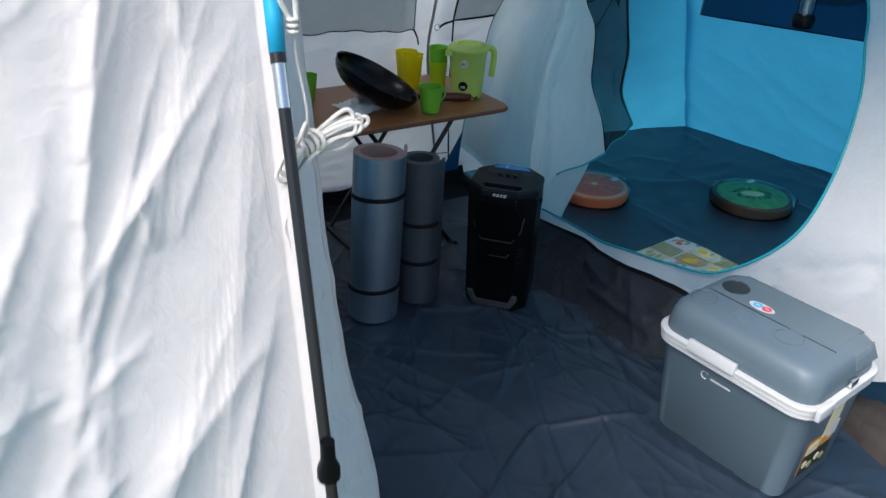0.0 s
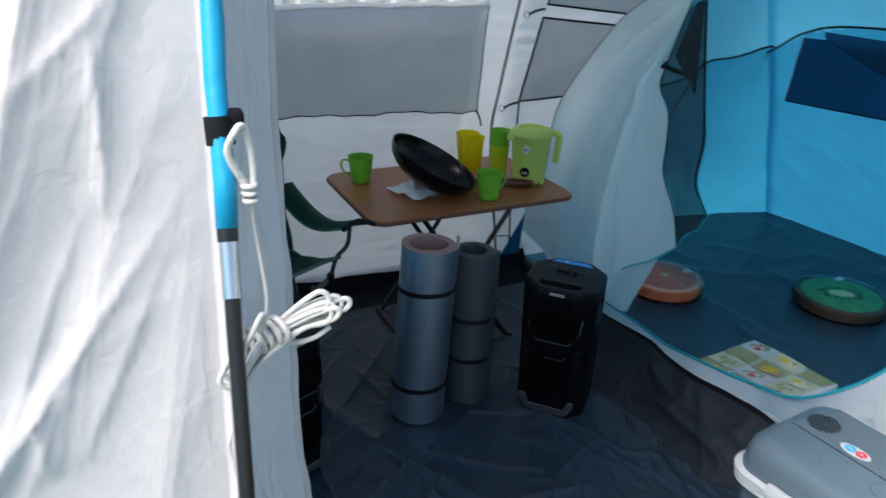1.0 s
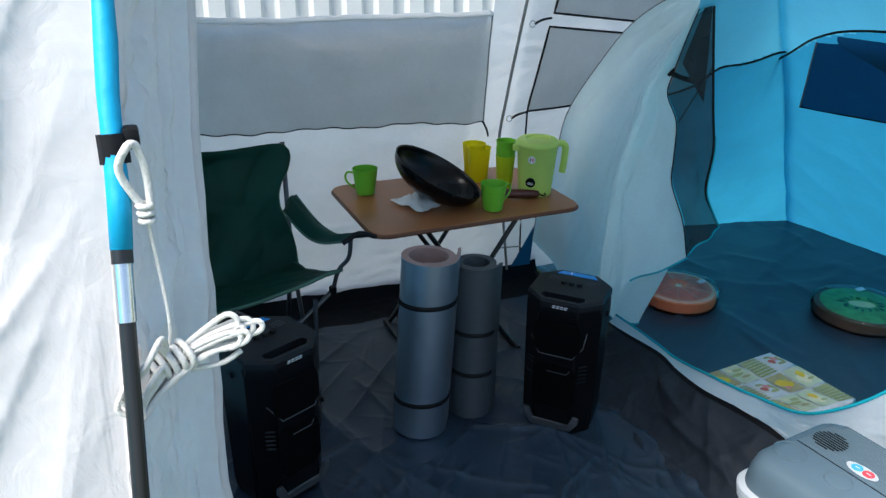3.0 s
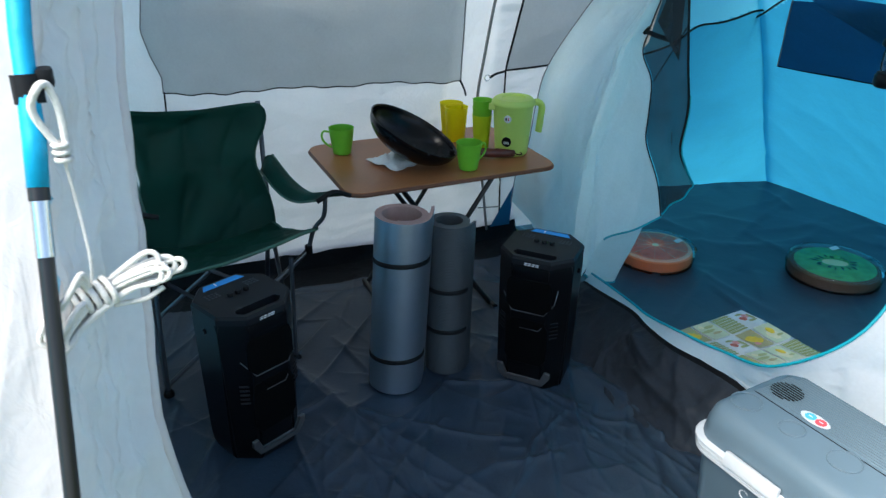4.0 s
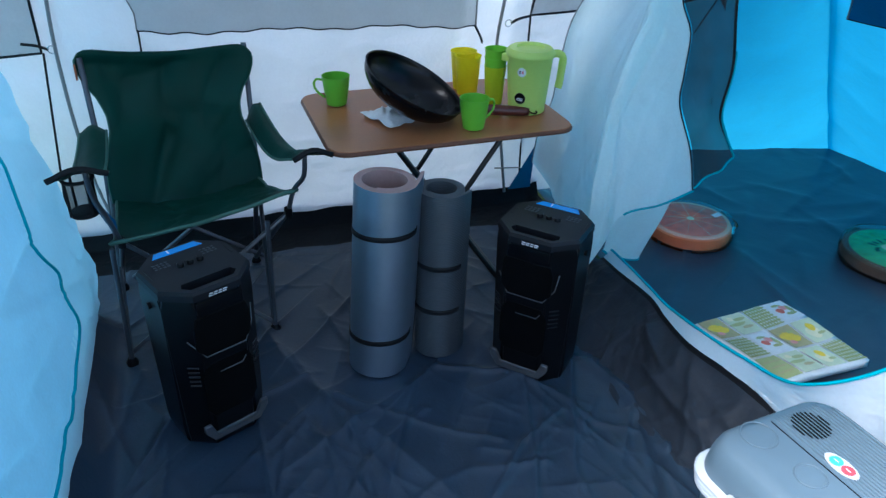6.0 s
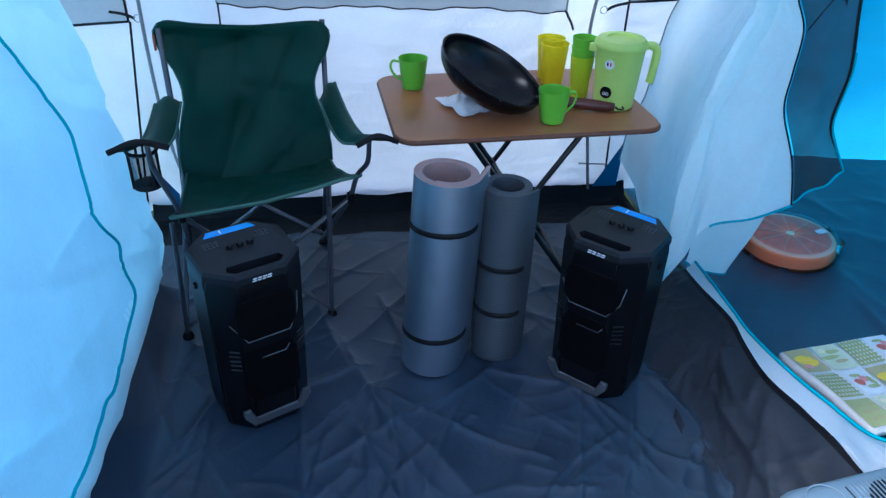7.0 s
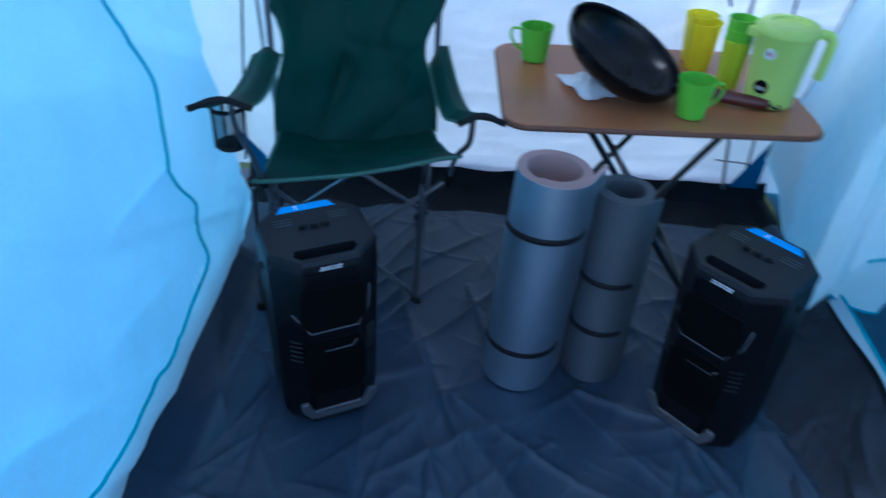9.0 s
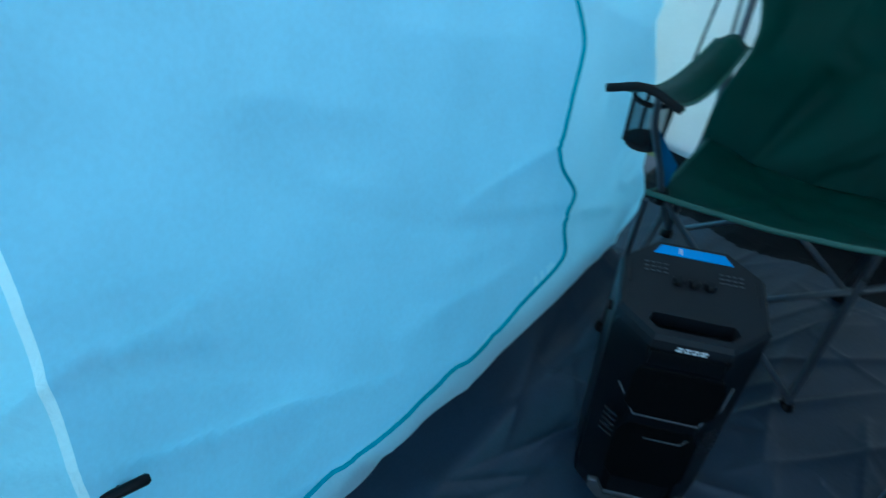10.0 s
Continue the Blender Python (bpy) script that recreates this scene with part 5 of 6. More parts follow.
def wok():
    """Round-bottomed bowl tipped over to its handle, which lies on the table."""
    n = Vector((0.485, -0.225, 1.0)).normalized()
    tip = Vector((1.838, 2.462, TABLE_Z + 0.015))
    R, H = 0.16, 0.088
    c0 = Vector((1.475, 2.533, 0.7))
    h = (tip - c0) - n * (tip - c0).dot(n)
    h.normalize()
    y = n.cross(h)
    basis = Matrix((h, y, n)).transposed().to_4x4()
    low = min((basis @ Vector((R * math.sin(a) * math.cos(b), R * math.sin(a) * math.sin(b), -H * math.cos(a)))).z for a in [k * 0.05 for k in range(32)] for b in [k * 0.2 for k in range(32)])
    c0.z = TABLE_Z - low + 0.004
    place = Matrix.Translation(c0) @ basis
    w = thing("wok", TENT @ place, "black iron wok with a dark red wooden handle on the table", "wok")
    out = [(R * math.sin(a), -H * math.cos(a)) for a in [k * math.pi / 2 / 16 for k in range(17)]]
    inn = [((R - 0.003) * math.sin(a), -(H - 0.003) * math.cos(a)) for a in [k * math.pi / 2 / 16 for k in range(17)]]
    part("bowl", lathe(out + [(R + 0.002, 0.001), (R, 0.003)] + inn[::-1], 56), IRON, w, "", 180)
    end = place.inverted() @ tip
    a = Vector((R - 0.006, 0, -0.012))
    d = (end - a).normalized()
    L = (end - a).length
    part("bracket", tube(smooth_path([a - d * 0.006, a + d * 0.02, a + d * 0.045], 4), 0.010, 10, flat=0.6), IRON, w, "black iron bracket", 180)
    part("handle", tube([a + d * (0.04 + (L - 0.06) * k / 15) for k in range(16)], [0.0115 + 0.005 * math.sin(k / 15 * math.pi) for k in range(16)], 14), HANDLEWOOD, w, "dark red wooden handle", 180)
    o = a + d * (L - 0.004)
    part("hanging_ring", tube([o + d * 0.011 * math.cos(q) + d.cross(n).normalized() * 0 + Vector((0, 0.011, 0)) * math.sin(q) for q in [k * math.tau / 14 for k in range(14)]], 0.0022, 6, closed=True), IRON, w, "", 180)
    nest(w, "handle", "hanging_ring")
    return w


wok()


def crumpled(m, w, d, h, seed, name, label, material):
    def pt(u, v):
        x, y = (u - 0.5) * w * (1 + 0.15 * wob(v * 3, seed)), (v - 0.5) * d * (1 + 0.15 * wob(u * 3, seed + 2))
        edge = smooth(min(u, 1 - u, v, 1 - v), 0, 0.35)
        return Vector((x, y, 0.002 + h * edge * (0.25 + 0.75 * crease(x, y, seed, 20)) + 0.008 * (1 + wob(x, y, seed, 26))))
    c = tagged(link_mesh(name, thicken(sheet(pt, 24, 24), 0.0008), material, 180), label, "paper")
    c.matrix_world = m
    return c


crumpled(on_table(1.405, 2.545, 25), 0.12, 0.15, 0.028, 3.0, "paper_sheet", "crumpled white paper sheet under the wok", PAPER)

# ---- sleeping mats rolled up ----


def rolled_mat(m, r_in, r_out, h, turns, material, face, straps, label, tail):
    t = thing("rolled_mat", m, label, "rolled mat", "rolled mats")
    n = int(turns * 40)
    th = (r_out - r_in) / (turns)
    bm = bmesh.new()
    rows = []
    for k in range(n + 1):
        a = k / 40 * math.tau
        r = r_in + (r_out - r_in - th) * k / n
        if k > n - 5 and tail:
            r += tail * ((k - n + 5) / 5) ** 2
        ca, sa = math.cos(a), math.sin(a)
        ro = r + th * 0.82
        rows.append([bm.verts.new(q) for q in ((r * ca, r * sa, 0), (ro * ca, ro * sa, 0), (ro * ca, ro * sa, h), (r * ca, r * sa, h))])
    for A, B in zip(rows, rows[1:]):
        for i, mi in ((0, 1), (1, 0), (2, 1), (3, 1)):
            f = bm.faces.new((A[i], A[(i + 1) % 4], B[(i + 1) % 4], B[i]))
            f.material_index = mi
    bm.faces.new(rows[0][::-1]).material_index = 1
    bm.faces.new(rows[-1]).material_index = 1
    part("foam_roll", bm, [material, face], t, "", 50)
    for z in straps:
        ring = []
        for k in range(n - 40, n):
            a = k / 40 * math.tau
            ro = r_in + (r_out - r_in - th) * k / n + th * 0.82 + 0.0025
            ring.append((ro * math.cos(a), ro * math.sin(a), z + 0.006 * math.sin(a + 0.6)))
        bm = bmesh.new()
        A = [bm.verts.new((x, y, q - 0.007)) for x, y, q in ring]
        B = [bm.verts.new((x, y, q + 0.007)) for x, y, q in ring]
        for k in range(40):
            bm.faces.new((A[k], A[(k + 1) % 40], B[(k + 1) % 40], B[k]))
        part("strap", thicken(bm, 0.002), BLACKTAPE, t, "black elastic strap", 180)
    return t


rolled_mat(TENT @ pose(1.253, 2.115, 0.004, 0, 3.2, 0) @ pose(0, 0, 0, 0, 0, -125), 0.053, 0.088, 0.565, 2.4, FOIL, FOAM, (0.43, 0.11), "silver foil faced foam sleeping mat rolled up on end", 0.034)
rolled_mat(TENT @ pose(1.435, 2.14, 0.004, 0, 0.8, 0) @ pose(0, 0, 0, 0, 0, -165), 0.037, 0.068, 0.51, 3.4, GREYFOAM, GREYFOAM, (0.29, 0.15), "ribbed grey foam sleeping mat rolled up on end", 0.012)

# ---- loudspeakers ----


def loudspeaker(m):
    s = thing("loudspeaker", m, "black portable party loudspeaker with carrying handle and blue filmed display", "loudspeaker", "loudspeakers")
    W, D, H, C = 0.225, 0.222, 0.452, 0.055

    def octa(w, d, c):
        return [(-w / 2 + c, -d / 2), (w / 2 - c, -d / 2), (w / 2, -d / 2 + c), (w / 2, d / 2 - c), (w / 2 - c, d / 2), (-w / 2 + c, d / 2), (-w / 2, d / 2 - c), (-w / 2, -d / 2 + c)]
    bm = bmesh.new()
    levels = [(0.0, 0.88), (0.012, 0.93), (0.05, 0.96), (0.40, 1.0), (0.428, 1.0)]
    rings = [[bm.verts.new((x * k, y * k, z)) for x, y in octa(W, D, C)] for z, k in levels]
    for A, B in zip(rings, rings[1:]):
        for i in range(8):
            bm.faces.new((A[i], A[(i + 1) % 8], B[(i + 1) % 8], B[i]))
    bm.faces.new(rings[0][::-1])
    bm.faces.new(rings[-1])
    bmesh.ops.bevel(bm, geom=[e for e in bm.edges if abs(e.verts[0].co.z - e.verts[1].co.z) > 0.02], offset=0.008, segments=2, affect="EDGES")
    part("cabinet", bm, BLKPLASTIC, s, "", 35)
    # top plate with the slot of the handle
    bm = bmesh.new()
    hx, y0, y1 = 0.066, -0.094, -0.062
    tp = octa(W, D, C)
    out = [bm.verts.new((x, y, 0.428)) for x, y in tp]
    mid = [bm.verts.new((x, y, H - 0.008)) for x, y in tp]
    top = [bm.verts.new((x * 0.955, y * 0.955, H)) for x, y in tp]
    hole = [(-hx + 0.012, y0), (hx - 0.012, y0), (hx, y0 + 0.014), (hx - 0.006, y1), (0, y1), (-hx + 0.006, y1), (-hx, y0 + 0.014)]
    hole = [(-hx + 0.014, y0), (hx - 0.014, y0), (hx, (y0 + y1) / 2), (hx - 0.006, y1), (-hx + 0.006, y1), (-hx, (y0 + y1) / 2)]
    hv = [bm.verts.new((x, y, H)) for x, y in hole]
    hl = [bm.verts.new((x, y, H - 0.03)) for x, y in hole]
    for A, B in ((out, mid), (mid, top)):
        for i in range(8):
            bm.faces.new((A[i], A[(i + 1) % 8], B[(i + 1) % 8], B[i]))
    for i in range(6):
        bm.faces.new((hv[i], hl[i], hl[(i + 1) % 6], hv[(i + 1) % 6]))
    bm.faces.new(hl)
    T, V = top, hv
    for f in ((T[0], T[1], V[1], V[0]), (T[1], T[2], V[2], V[1]), (T[2], T[3], V[3], V[2]), (T[3], T[4], T[5], T[6]), (T[3], T[6], V[4], V[3]), (T[6], T[7], V[5], V[4]), (T[7], T[0], V[0], V[5])):
        bm.faces.new(f)
    part("top_plate", bm, TOPPLASTIC, s, "matt black top plate with a handle slot", 25)
    part("display", prism([(-0.062, 0.076), (0.062, 0.076), (0.05, 0.098), (-0.05, 0.098)], H, H + 0.0015), DISPLAY, s, "display under blue protective film")
    part("display_mark", box(0.003, 0.014, 0.001, 0, pose(-0.02, 0.087, H + 0.002)), MARK, s)
    for k in range(3):
        part("knob", lathe([(0, 0), (0.0085, 0), (0.0085, 0.007), (0.007, 0.009), (0, 0.009)], 16, None, pose(-0.024 + 0.024 * k, 0.012, H)), BLKPLASTIC, s, "small black knob")
    for sx in (-1, 1):
        for r in range(3):
            for k in range(4):
                part("button", box(0.006, 0.003, 0.002, 0.0005, pose(sx * 0.058 + (k - 1.5) * 0.010, 0.03 + r * 0.010, H + 0.0008), segs=1), SILVER, s)
        part("groove", box(0.003, 0.05, 0.001, 0, pose(sx * 0.097, 0.02, H + 0.0004)), BLKPLASTIC, s)
    # brand mark as plain bars
    yf = -D / 2
    for k, wd in enumerate((0.009, 0.009, 0.008, 0.010)):
        for q in (-1, 1):
            part("mark_bar", box(wd, 0.002, 0.0028, 0.0005, pose(-0.0165 + 0.0113 * k + 0.0008 * q, yf - 0.0008, 0.434 + 0.0026 * q), segs=1), MARK, s)
    # front: grille, chevron trims, foot handle
    part("grille", prism([(-0.062, 0.385), (0.062, 0.385), (0.07, 0.36), (0.07, 0.3), (0.045, 0.272), (-0.045, 0.272), (-0.07, 0.3), (-0.07, 0.36)], 0, 0.006, 0.002, 1, None, pose(0, yf + 0.004, 0, 90, 0, 0)), GRILLE, s, "black upper grille")
    part("grille", prism([(-0.05, 0.25), (0.05, 0.25), (0.066, 0.22), (0.066, 0.12), (0.05, 0.095), (-0.05, 0.095), (-0.066, 0.12), (-0.066, 0.22)], 0, 0.005, 0.002, 1, None, pose(0, yf + 0.0055, 0, 90, 0, 0)), GRILLE, s, "black lower grille")
    part("port", box(0.11, 0.005, 0.03, 0.002, pose(0, yf + 0.001, 0.408)), BLKPLASTIC, s, "soft black panel")
    part("trim", tube([(-0.082, yf + 0.014, 0.325), (-0.05, yf - 0.0045, 0.278), (0.05, yf - 0.0045, 0.278), (0.076, yf + 0.008, 0.315), (0.082, yf + 0.016, 0.36)], 0.0018, 5), SILVER, s, "silver chevron trim", 180)
    part("trim", tube([(-0.022, yf - 0.003, 0.222), (0.036, yf - 0.003, 0.222), (0.046, yf - 0.002, 0.236)], 0.0016, 5), SILVER, s, "", 180)
    for k in range(5):
        part("vent", tube([(-0.09, yf + 0.02, 0.2 + 0.013 * k), (-0.07, yf + 0.006, 0.198 + 0.013 * k)], 0.0025, 5), TOPPLASTIC, s)
        part("vent", tube([(0.09, yf + 0.02, 0.2 + 0.013 * k), (0.07, yf + 0.006, 0.198 + 0.013 * k)], 0.0025, 5), TOPPLASTIC, s)
    yb = yf * 0.96
    part("bumper", prism([(-0.085, 0.085), (-0.067, 0.085), (-0.054, 0.046), (0.054, 0.046), (0.067, 0.085), (0.085, 0.085), (0.085, 0.064), (0.062, 0.03), (-0.062, 0.03), (-0.085, 0.064)], 0, 0.010, 0.002, 1, None, pose(0, yb + 0.002, 0, 94, 0, 0)), BUMPER, s, "grey bumper under the grille")
    for sx in (-1, 1):
        part("side_hook", lathe([(0, 0), (0.008, 0), (0.008, 0.008), (0, 0.008)], 12, None, pose(sx * (W / 2 - 0.001), 0.0, 0.39, 0, sx * 90, 0)), BLKPLASTIC, s)
    nest(s, "top_plate", "knob", "button", "groove", "display")
    nest(s, "cabinet", "vent", "side_hook", "port")
    return s


spk = loudspeaker(TENT @ pose(0.804, 2.012, 0.002, 0, 0, 25.5))
copy_thing(spk, TENT @ pose(1.687, 2.004, 0.002, 0, 0, -46))

# ---- cool box ----


def cool_box(m):
    c = thing("cool_box", m, "blue grey electric cool box with white rim and handle", "cool box")

    def ring(w, d, r, z):
        return [(x, y + 0.014, z) for x, y in rounded(w, d + 0.028, r, 6)]

    def loft(levels):
        bm = bmesh.new()
        R = [[bm.verts.new(p) for p in L] for L in levels]
        n = len(R[0])
        for A, B in zip(R, R[1:]):
            for i in range(n):
                bm.faces.new((A[i], A[(i + 1) % n], B[(i + 1) % n], B[i]))
        bm.faces.new(R[0][::-1])
        bm.faces.new(R[-1])
        return bm
    part("body", loft([ring(0.345, 0.215, 0.035, 0.05), ring(0.36, 0.23, 0.04, 0.058), ring(0.395, 0.262, 0.045, 0.318), ring(0.397, 0.264, 0.045, 0.322)]), COOLER, c, "", 40)
    for k in range(3):
        z = 0.317 + k * 0.0115
        part("rim_band", loft([ring(0.416 + 0.003 * k, 0.283 + 0.003 * k, 0.055, z), ring(0.424 + 0.003 * k, 0.291 + 0.003 * k, 0.058, z + 0.003), ring(0.424 + 0.003 * k, 0.291 + 0.003 * k, 0.058, z + 0.009), ring(0.418 + 0.003 * k, 0.285 + 0.003 * k, 0.055, z + 0.0115)]), WHITEPL, c, "white plastic rim", 40)
    part("lid", loft([ring(0.402, 0.268, 0.05, 0.350), ring(0.404, 0.27, 0.05, 0.358), ring(0.396, 0.262, 0.05, 0.392), ring(0.385, 0.25, 0.05, 0.413), ring(0.365, 0.23, 0.05, 0.424), ring(0.33, 0.195, 0.045, 0.43)]), COOLER, c, "blue grey domed lid", 50)
    for k in range(17):
        y = 0.006 + 0.0078 * k
        part("lid_rib", tube([(-0.168 + 0.02 * (k > 13), y, 0.4285), (-0.16 + 0.02 * (k > 13), y, 0.4305), (0.15, y, 0.4305), (0.16, y, 0.4285)], 0.0022, 5, flat=0.6), COOLER, c, "", 180)
    part("groove", tube([(-0.165, -0.004, 0.4298), (0.165, -0.004, 0.4298)], 0.0014, 5), BLKPLASTIC, c, "thin dark groove across the lid")
    part("latch", box(0.13, 0.014, 0.03, 0.005, pose(-0.04, -0.146, 0.354, -14, 0, 0)), WHITEPL, c, "white front latch")
    for x, y in ((-0.148, -0.05), (0.071, -0.036)):
        for r, z in ((0.032, 0.431),):
            part("cup_ring", tube([(x + r * math.cos(a), y + r * math.sin(a), z) for a in [k * math.tau / 28 for k in range(28)]], 0.0014, 6, closed=True), COOLER, c, "moulded ring", 180)
    part("cup_ring", tube([(-0.042 + 0.026 * math.cos(a), -0.042 + 0.026 * math.sin(a), 0.431) for a in [k * math.tau / 28 for k in range(28)]], 0.0018, 6, closed=True), COOLER, c, "", 180)
    for k in range(9):
        y = 0.022 + 0.0078 * k
        hw = math.sqrt(max(0.0, 0.034 ** 2 - (y - 0.053) ** 2))
        if hw > 0.008:
            part("vent_slot", box(hw * 2, 0.0028, 0.0015, 0, pose(-0.128, y, 0.4322)), BLKPLASTIC, c, "dark vent slot")
    for k in range(11):
        part("vent_rib", box(0.012, 0.003, 0.04, 0.001, pose(0.192, 0.04 + 0.0085 * k, 0.402, 0, -28, 0), segs=1), COOLER, c)
    # round badge
    part("badge", prism([(0.026 * math.cos(a) * (1.25 if abs(math.cos(a)) > 0.5 else 1), 0.017 * math.sin(a)) for a in [k * math.tau / 24 for k in range(24)]], 0.4302, 0.4314, 0, 1, None, pose(-0.036, 0.022, 0.0018)), WHITEPL, c, "white oval badge")
    for x, mt in ((-0.011, BLUEP), (0.013, REDP)):
        part("badge_dot", lathe([(0, 0.4322), (0.0115, 0.4322), (0.0115, 0.431)], 18, None, pose(-0.036 + x, 0.022, 0.0018)), mt, c)
        part("print_mark", box(0.009, 0.002, 0.0006, 0, pose(-0.036 + x, 0.022, 0.4344)), MARK, c)
    # maker's mark and bars on the front
    part("maker_mark", tube([(-0.055 + 0.010 * math.cos(a), -0.1285, 0.283 + 0.010 * math.sin(a)) for a in [0.5 + k * 4.7 / 12 for k in range(13)]], 0.0014, 5), MARK, c, "", 180)
    for k in range(9):
        part("mark_bar", box(0.0042, 0.002, 0.0048, 0, pose(-0.036 + 0.0062 * k, -0.129, 0.281)), MARK, c)
    # handle folded round the rim
    part("handle_arm", box(0.012, 0.06, 0.03, 0.004, pose(0.219, -0.11, 0.352)), WHITEPL, c, "white handle end")
    part("hinge", box(0.012, 0.03, 0.018, 0.003, pose(0.208, 0.022, 0.366)), CHROME, c, "shiny hinge")
    # paper label on the end
    base = pose(0.1885, 0.01, 0.195, 0, 3.5, 0)
    part("label", box(0.0016, 0.12, 0.19, 0, base), ORANGEP, c, "printed paper label, torn at a corner")
    part("label_print", box(0.001, 0.12, 0.065, 0, base @ Matrix.Translation((0.0014, 0, -0.063))), DARKP, c)
    part("label_print", box(0.001, 0.05, 0.09, 0, base @ Matrix.Translation((0.0016, 0.025, 0.045))), CREAM, c)
    part("label_print", box(0.001, 0.035, 0.045, 0, base @ Matrix.Translation((0.0018, 0.048, 0.01))), WHITEPL, c)
    part("label_print", box(0.001, 0.05, 0.03, 0, base @ Matrix.Translation((0.0018, -0.03, -0.015))), CREAM, c)
    for k in range(4):
        part("label_print", lathe([(0, 0.001), (0.011, 0.001), (0.011, 0)], 12, None, base @ pose(0.0018, -0.042 + 0.027 * k, -0.063 - 0.012 * (k % 2), 0, 90, 0)), OLIVEP if k % 2 else CREAM, c)
    for o in c.children:
        o.data.transform(Matrix.Translation((0, 0, -0.05)))
    nest(c, "label", "label_print")
    nest(c, "badge", "badge_dot", "print_mark")
    nest(c, "lid", "cup_ring", "vent_slot", "vent_rib", "lid_rib", "groove")
    nest(c, "body", "maker_mark", "mark_bar")
    return c


box_thing = cool_box(TENT @ pose(1.805, 1.06, 0.056, 0, 0, -82.5))

# ---- bedroom things ----


def fruit_cushion(m, r, h, rim, flesh, core, label, spokes, tag):
    c = thing("cushion", m, label, "cushion", "fruit cushions")
    prof = [(0, 0.0), (r * 0.9, 0.0), (r * 0.985, h * 0.16), (r, h * 0.5), (r * 0.985, h * 0.84), (r * 0.93, h * 0.98), (r * 0.9, h)]
    part("pad", lathe(prof + [(0, h * 1.02)], 48), rim, c)
    part("face", lathe([(r * 0.88, h * 1.0), (r * 0.86, h * 1.03), (r * 0.4, h * 1.09), (0, h * 1.1)], 48), flesh, c, "printed fruit flesh")
    if spokes:
        part("pith", lathe([(r * 0.955, h * 0.9), (r * 0.945, h * 1.02), (r * 0.9, h * 1.05), (r * 0.855, h * 1.035)], 48), PITH, c, "pale pith ring", 180)
    part("core", lathe([(r * core[0], h * 1.08), (r * core[0] * 0.8, h * 1.14), (0, h * 1.16)], 20, None, Matrix.Diagonal((1, core[1], 1, 1))), core[2], c, "pale core")
    for k in range(spokes):
        a = k * math.tau / spokes + 0.2
        d = Vector((math.cos(a), math.sin(a), 0))
        part("seam", tube([d * r * 0.12 + Vector((0, 0, h * 1.105)), d * r * 0.5 + Vector((0, 0, h * 1.08)), d * r * 0.82 + Vector((0, 0, h * 1.045))], 0.0008, 4), core[2], c)
    if not spokes:
        for k in range(26):
            a = k * math.tau / 26 + 0.1 * math.sin(k * 2.3)
            q = 0.42 + 0.05 * math.sin(k * 1.7)
            part("seed", prism([(0.011 * math.cos(w), 0.003 * math.sin(w)) for w in [j * math.tau / 8 for j in range(8)]], 0, 0.002, 0, 1, None, pose(r * q * math.cos(a), r * q * 0.75 * math.sin(a), h * 1.085, 0, 0, math.degrees(a))), KIWIDARK, c)
    # clear bag round it, with a loose corner

    def bag(u, v):
        a = u * math.tau
        rr = (r + 0.006) * (1 + 0.03 * wob(u * 9, v * 3, r) + 0.22 * smooth(math.cos(a - 0.3), 0.93, 1.0) * smooth(1 - abs(v - 0.35) * 2, 0, 1))
        prof2 = [(0.0, 0.25), (0.06, 1.0), (0.5, 1.01), (0.9, 0.99), (1.0, 0.25)]
        z = h * (1.16 * smooth(v, 0.0, 1.0)) + 0.006 * wob(u * 14, v * 6, 3)
        return Vector((rr * curve_at(prof2, v) * math.cos(a), rr * curve_at(prof2, v) * math.sin(a), max(0.001, z) + 0.006 * v))
    part("wrapper", sheet(bag, 60, 12), FILM, c, "clear plastic wrapper", 180).visible_shadow = False
    part("tag", box(0.035, 0.022, 0.0015, 0, pose(*tag, h * 1.15 + 0.009, 4, -6, 30)), WHITEPL, c, "white paper tag")
    nest(c, "face", "core", "seam", "pith", "seed")
    nest(c, "wrapper", "tag")
    return c


fruit_cushion(TENT @ pose(2.555, 2.545, 0.006, 0, 0, -20), 0.155, 0.055, ORANGE, ORANGEFLESH, (0.1, 1.0, CREAM), "round orange slice cushion wrapped in clear plastic", 9, (0.1, 0.015))
fruit_cushion(TENT @ pose(3.15, 2.16, 0.006, 0, 0, -35), 0.175, 0.05, KIWIB, KIWIG, (0.3, 0.6, KIWIC), "round kiwi slice cushion wrapped in clear plastic", 0, (0.02, 0.12))


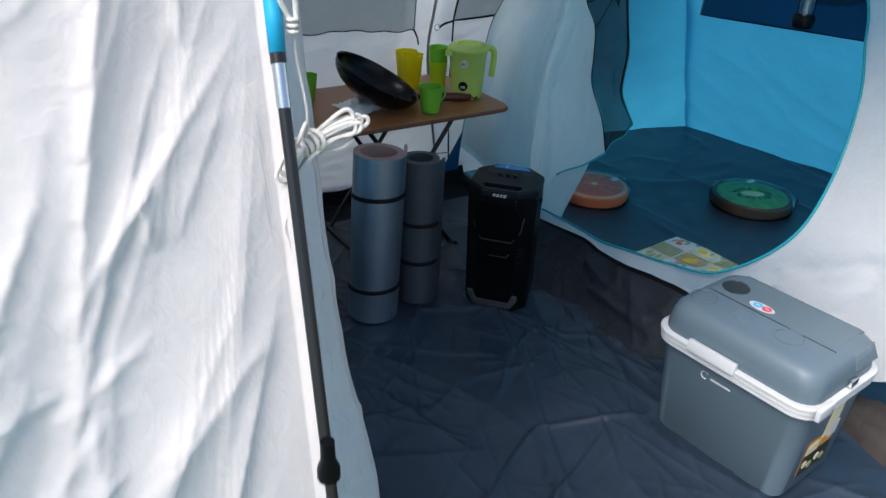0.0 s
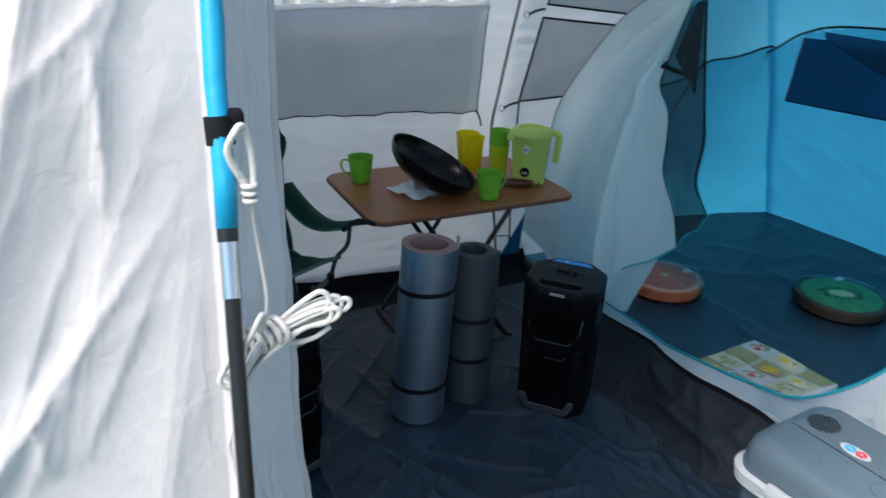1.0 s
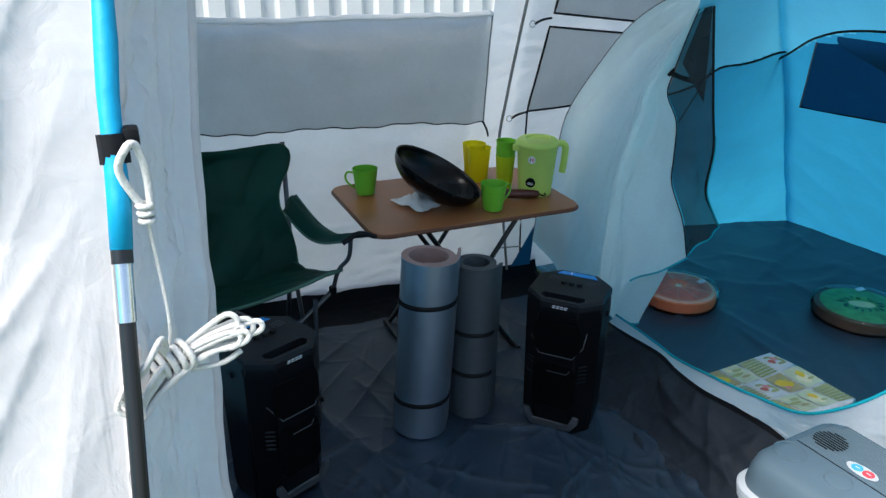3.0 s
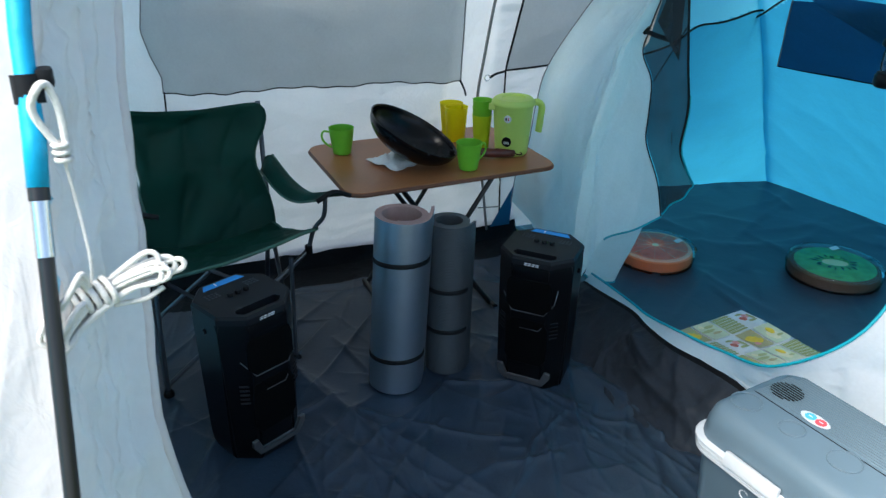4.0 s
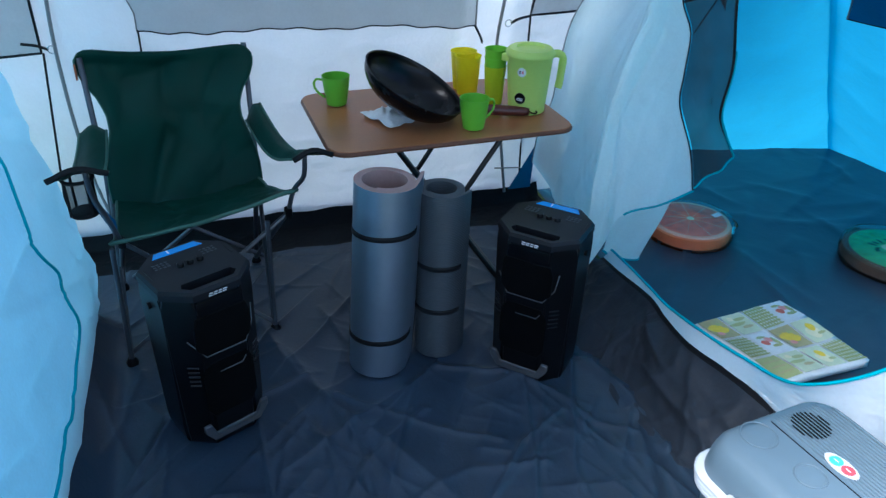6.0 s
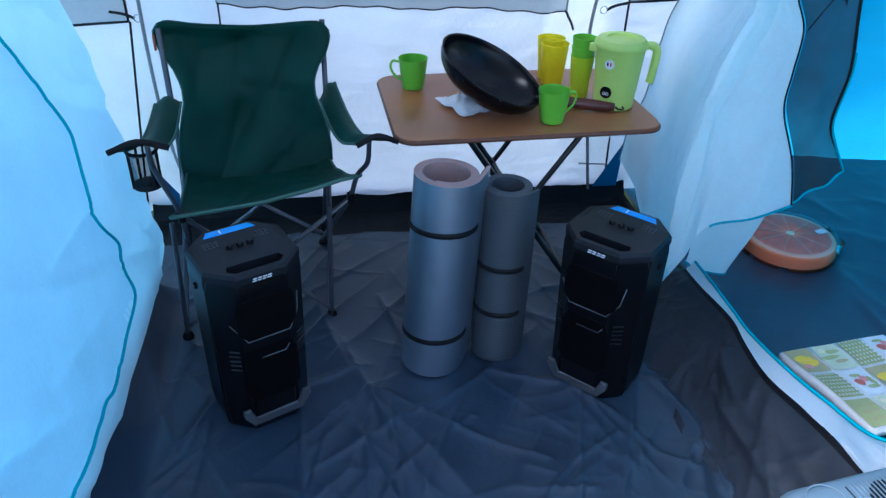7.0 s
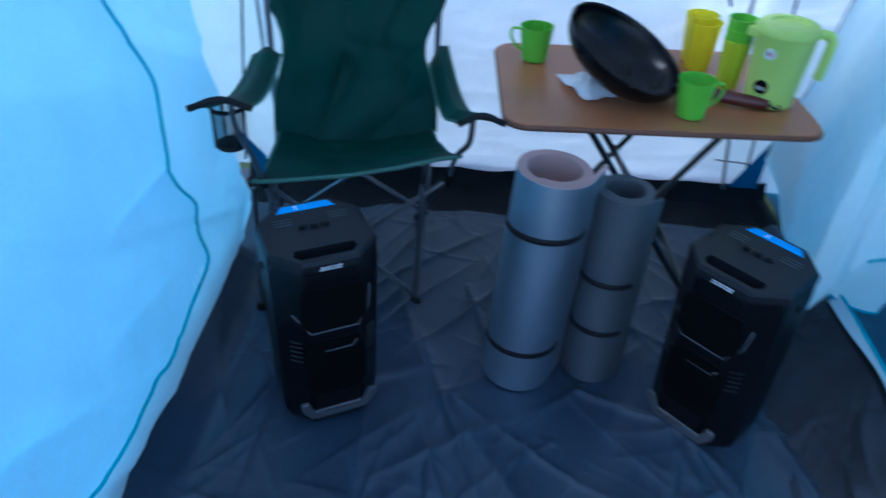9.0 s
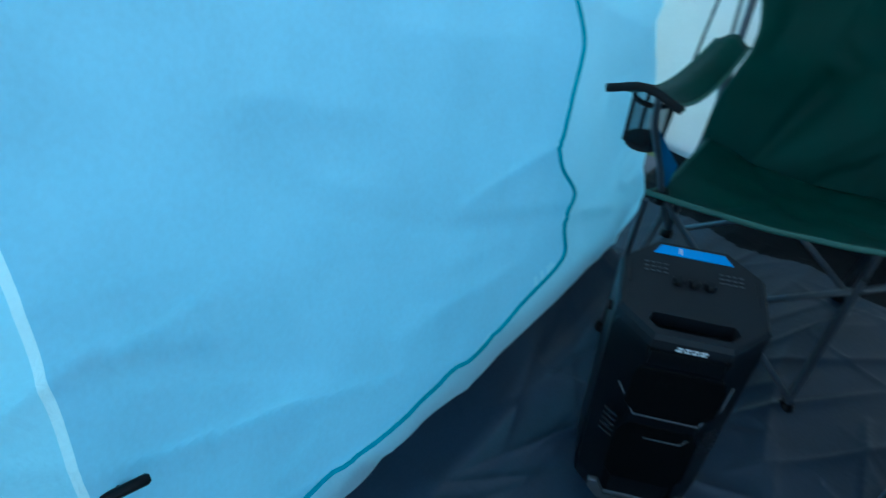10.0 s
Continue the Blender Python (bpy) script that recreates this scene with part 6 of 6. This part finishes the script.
def place_mat(m):
    """Padded mat printed with squares of fruit and checks."""
    t = thing("place_mat", m, "padded place mat printed with fruit and checked squares", "place mat")
    W, D = 0.35, 0.33

    def z_at(x, y):
        return 0.045 + 0.03 * smooth(-0.7 * x - 0.7 * y, -0.05, 0.2) + 0.006 * wob(x, y, 3, 8)
    part("pad", thicken(sheet(lambda u, v: ((u - 0.5) * W, (v - 0.5) * D, z_at((u - 0.5) * W, (v - 0.5) * D)), 16, 12), 0.024), PAPER, t, "", 180)

    def patch(x0, x1, y0, y1, lift, material, name="print"):
        part(name, sheet(lambda u, v: (x0 + (x1 - x0) * u, y0 + (y1 - y0) * v, z_at(x0 + (x1 - x0) * u, y0 + (y1 - y0) * v) + 0.0045 + lift), 4, 4), material, t, "", 180)
    cw, ch = W / 4, D / 3
    kinds = ["stripe", "leaf", "pear", "check", "check", "cherry", "lemon", "pear", "lemon", "leaf", "check", "cherry"]
    for i in range(4):
        for j in range(3):
            k = kinds[j * 4 + i]
            x0, y0 = -W / 2 + i * cw, -D / 2 + j * ch
            a, b, c2, d2 = x0 + 0.005, x0 + cw - 0.005, y0 + 0.005, y0 + ch - 0.005
            if k == "check":
                for q in range(7):
                    patch(a + (b - a) * q / 7, a + (b - a) * (q + 0.5) / 7, c2, d2, 0.0006, OLIVEP)
                    patch(a, b, c2 + (d2 - c2) * q / 7, c2 + (d2 - c2) * (q + 0.45) / 7, 0.0012, OLIVEP)
                continue
            patch(a, b, c2, d2, 0.0005, {"lemon": BROWNP, "pear": PALEGREEN, "cherry": PAPER, "leaf": PALEGREEN, "stripe": OLIVEP}[k])
            spots = {"lemon": [(0.42, 0.55, 0.026, 0.02, GOLDP), (0.6, 0.42, 0.02, 0.016, GOLDP), (0.72, 0.7, 0.012, 0.006, OLIVEP), (0.3, 0.25, 0.012, 0.01, PINKP)],
                     "pear": [(0.45, 0.4, 0.022, 0.026, CREAM), (0.55, 0.62, 0.013, 0.018, GOLDP), (0.7, 0.3, 0.014, 0.006, OLIVEP)],
                     "cherry": [(0.32, 0.5, 0.014, 0.014, REDFRUIT), (0.6, 0.62, 0.013, 0.013, PINKP), (0.62, 0.28, 0.02, 0.007, OLIVEP), (0.4, 0.78, 0.018, 0.006, OLIVEP), (0.8, 0.5, 0.008, 0.02, OLIVEP)],
                     "leaf": [(0.35, 0.5, 0.03, 0.008, OLIVEP), (0.62, 0.7, 0.022, 0.008, OLIVEP), (0.6, 0.3, 0.02, 0.007, BROWNP), (0.25, 0.78, 0.01, 0.01, CREAM)],
                     "stripe": [(0.5, 0.25, 0.034, 0.004, BROWNP), (0.5, 0.5, 0.034, 0.004, BROWNP), (0.5, 0.75, 0.034, 0.004, BROWNP)]}[k]
            for n, (fx, fy, rx, ry, mt) in enumerate(spots):
                bm = bmesh.new()
                cx, cy = a + (b - a) * fx, c2 + (d2 - c2) * fy
                ring = [(cx + rx * math.cos(w) * (1 + 0.12 * math.sin(3 * w + n)), cy + ry * math.sin(w)) for w in [q * math.tau / 16 for q in range(16)]]
                bm.faces.new([bm.verts.new((x, y, z_at(x, y) + 0.0056 + 0.0004 * n)) for x, y in ring])
                part("print", bm, mt, t, "", 180)
    nest(t, "pad", "print")
    return t


place_mat(TENT @ pose(2.39, 1.825, 0.004, 0, 0, 8))


def lantern(m):
    """Camping lantern on a cord from the bedroom roof."""
    t = thing("camping_lantern", m, "small black and clear camping lantern hanging from the bedroom roof", "lantern")
    part("cap", lathe([(0, 0.07), (0.018, 0.07), (0.034, 0.06), (0.037, 0.048), (0.034, 0.042), (0, 0.042)], 24), BLKPLASTIC, t)
    part("globe", lathe([(0.024, 0.042), (0.027, 0.02), (0.027, -0.01), (0.024, -0.03)], 24), GLASSY, t, "clear globe", 180)
    part("burner", lathe([(0, 0.04), (0.008, 0.038), (0.008, -0.03), (0, -0.03)], 12), CHROME, t, "silver reflector")
    part("base", lathe([(0, -0.03), (0.03, -0.03), (0.036, -0.04), (0.036, -0.062), (0.03, -0.07), (0, -0.07)], 24), BLKPLASTIC, t)
    part("bail", tube(smooth_path([(0.034, 0, 0.05), (0.03, 0, 0.085), (0, 0, 0.105), (-0.03, 0, 0.085), (-0.034, 0, 0.05)], 5), 0.0018, 6), STEEL, t, "", 180)
    part("cord", tube([(0, 0, 0.104), (0.0, 0, 0.34)], 0.0012, 5), BLACKTAPE, t)
    nest(t, "cap", "bail")
    return t


lantern(TENT @ pose(2.61, 1.742, 0.985))
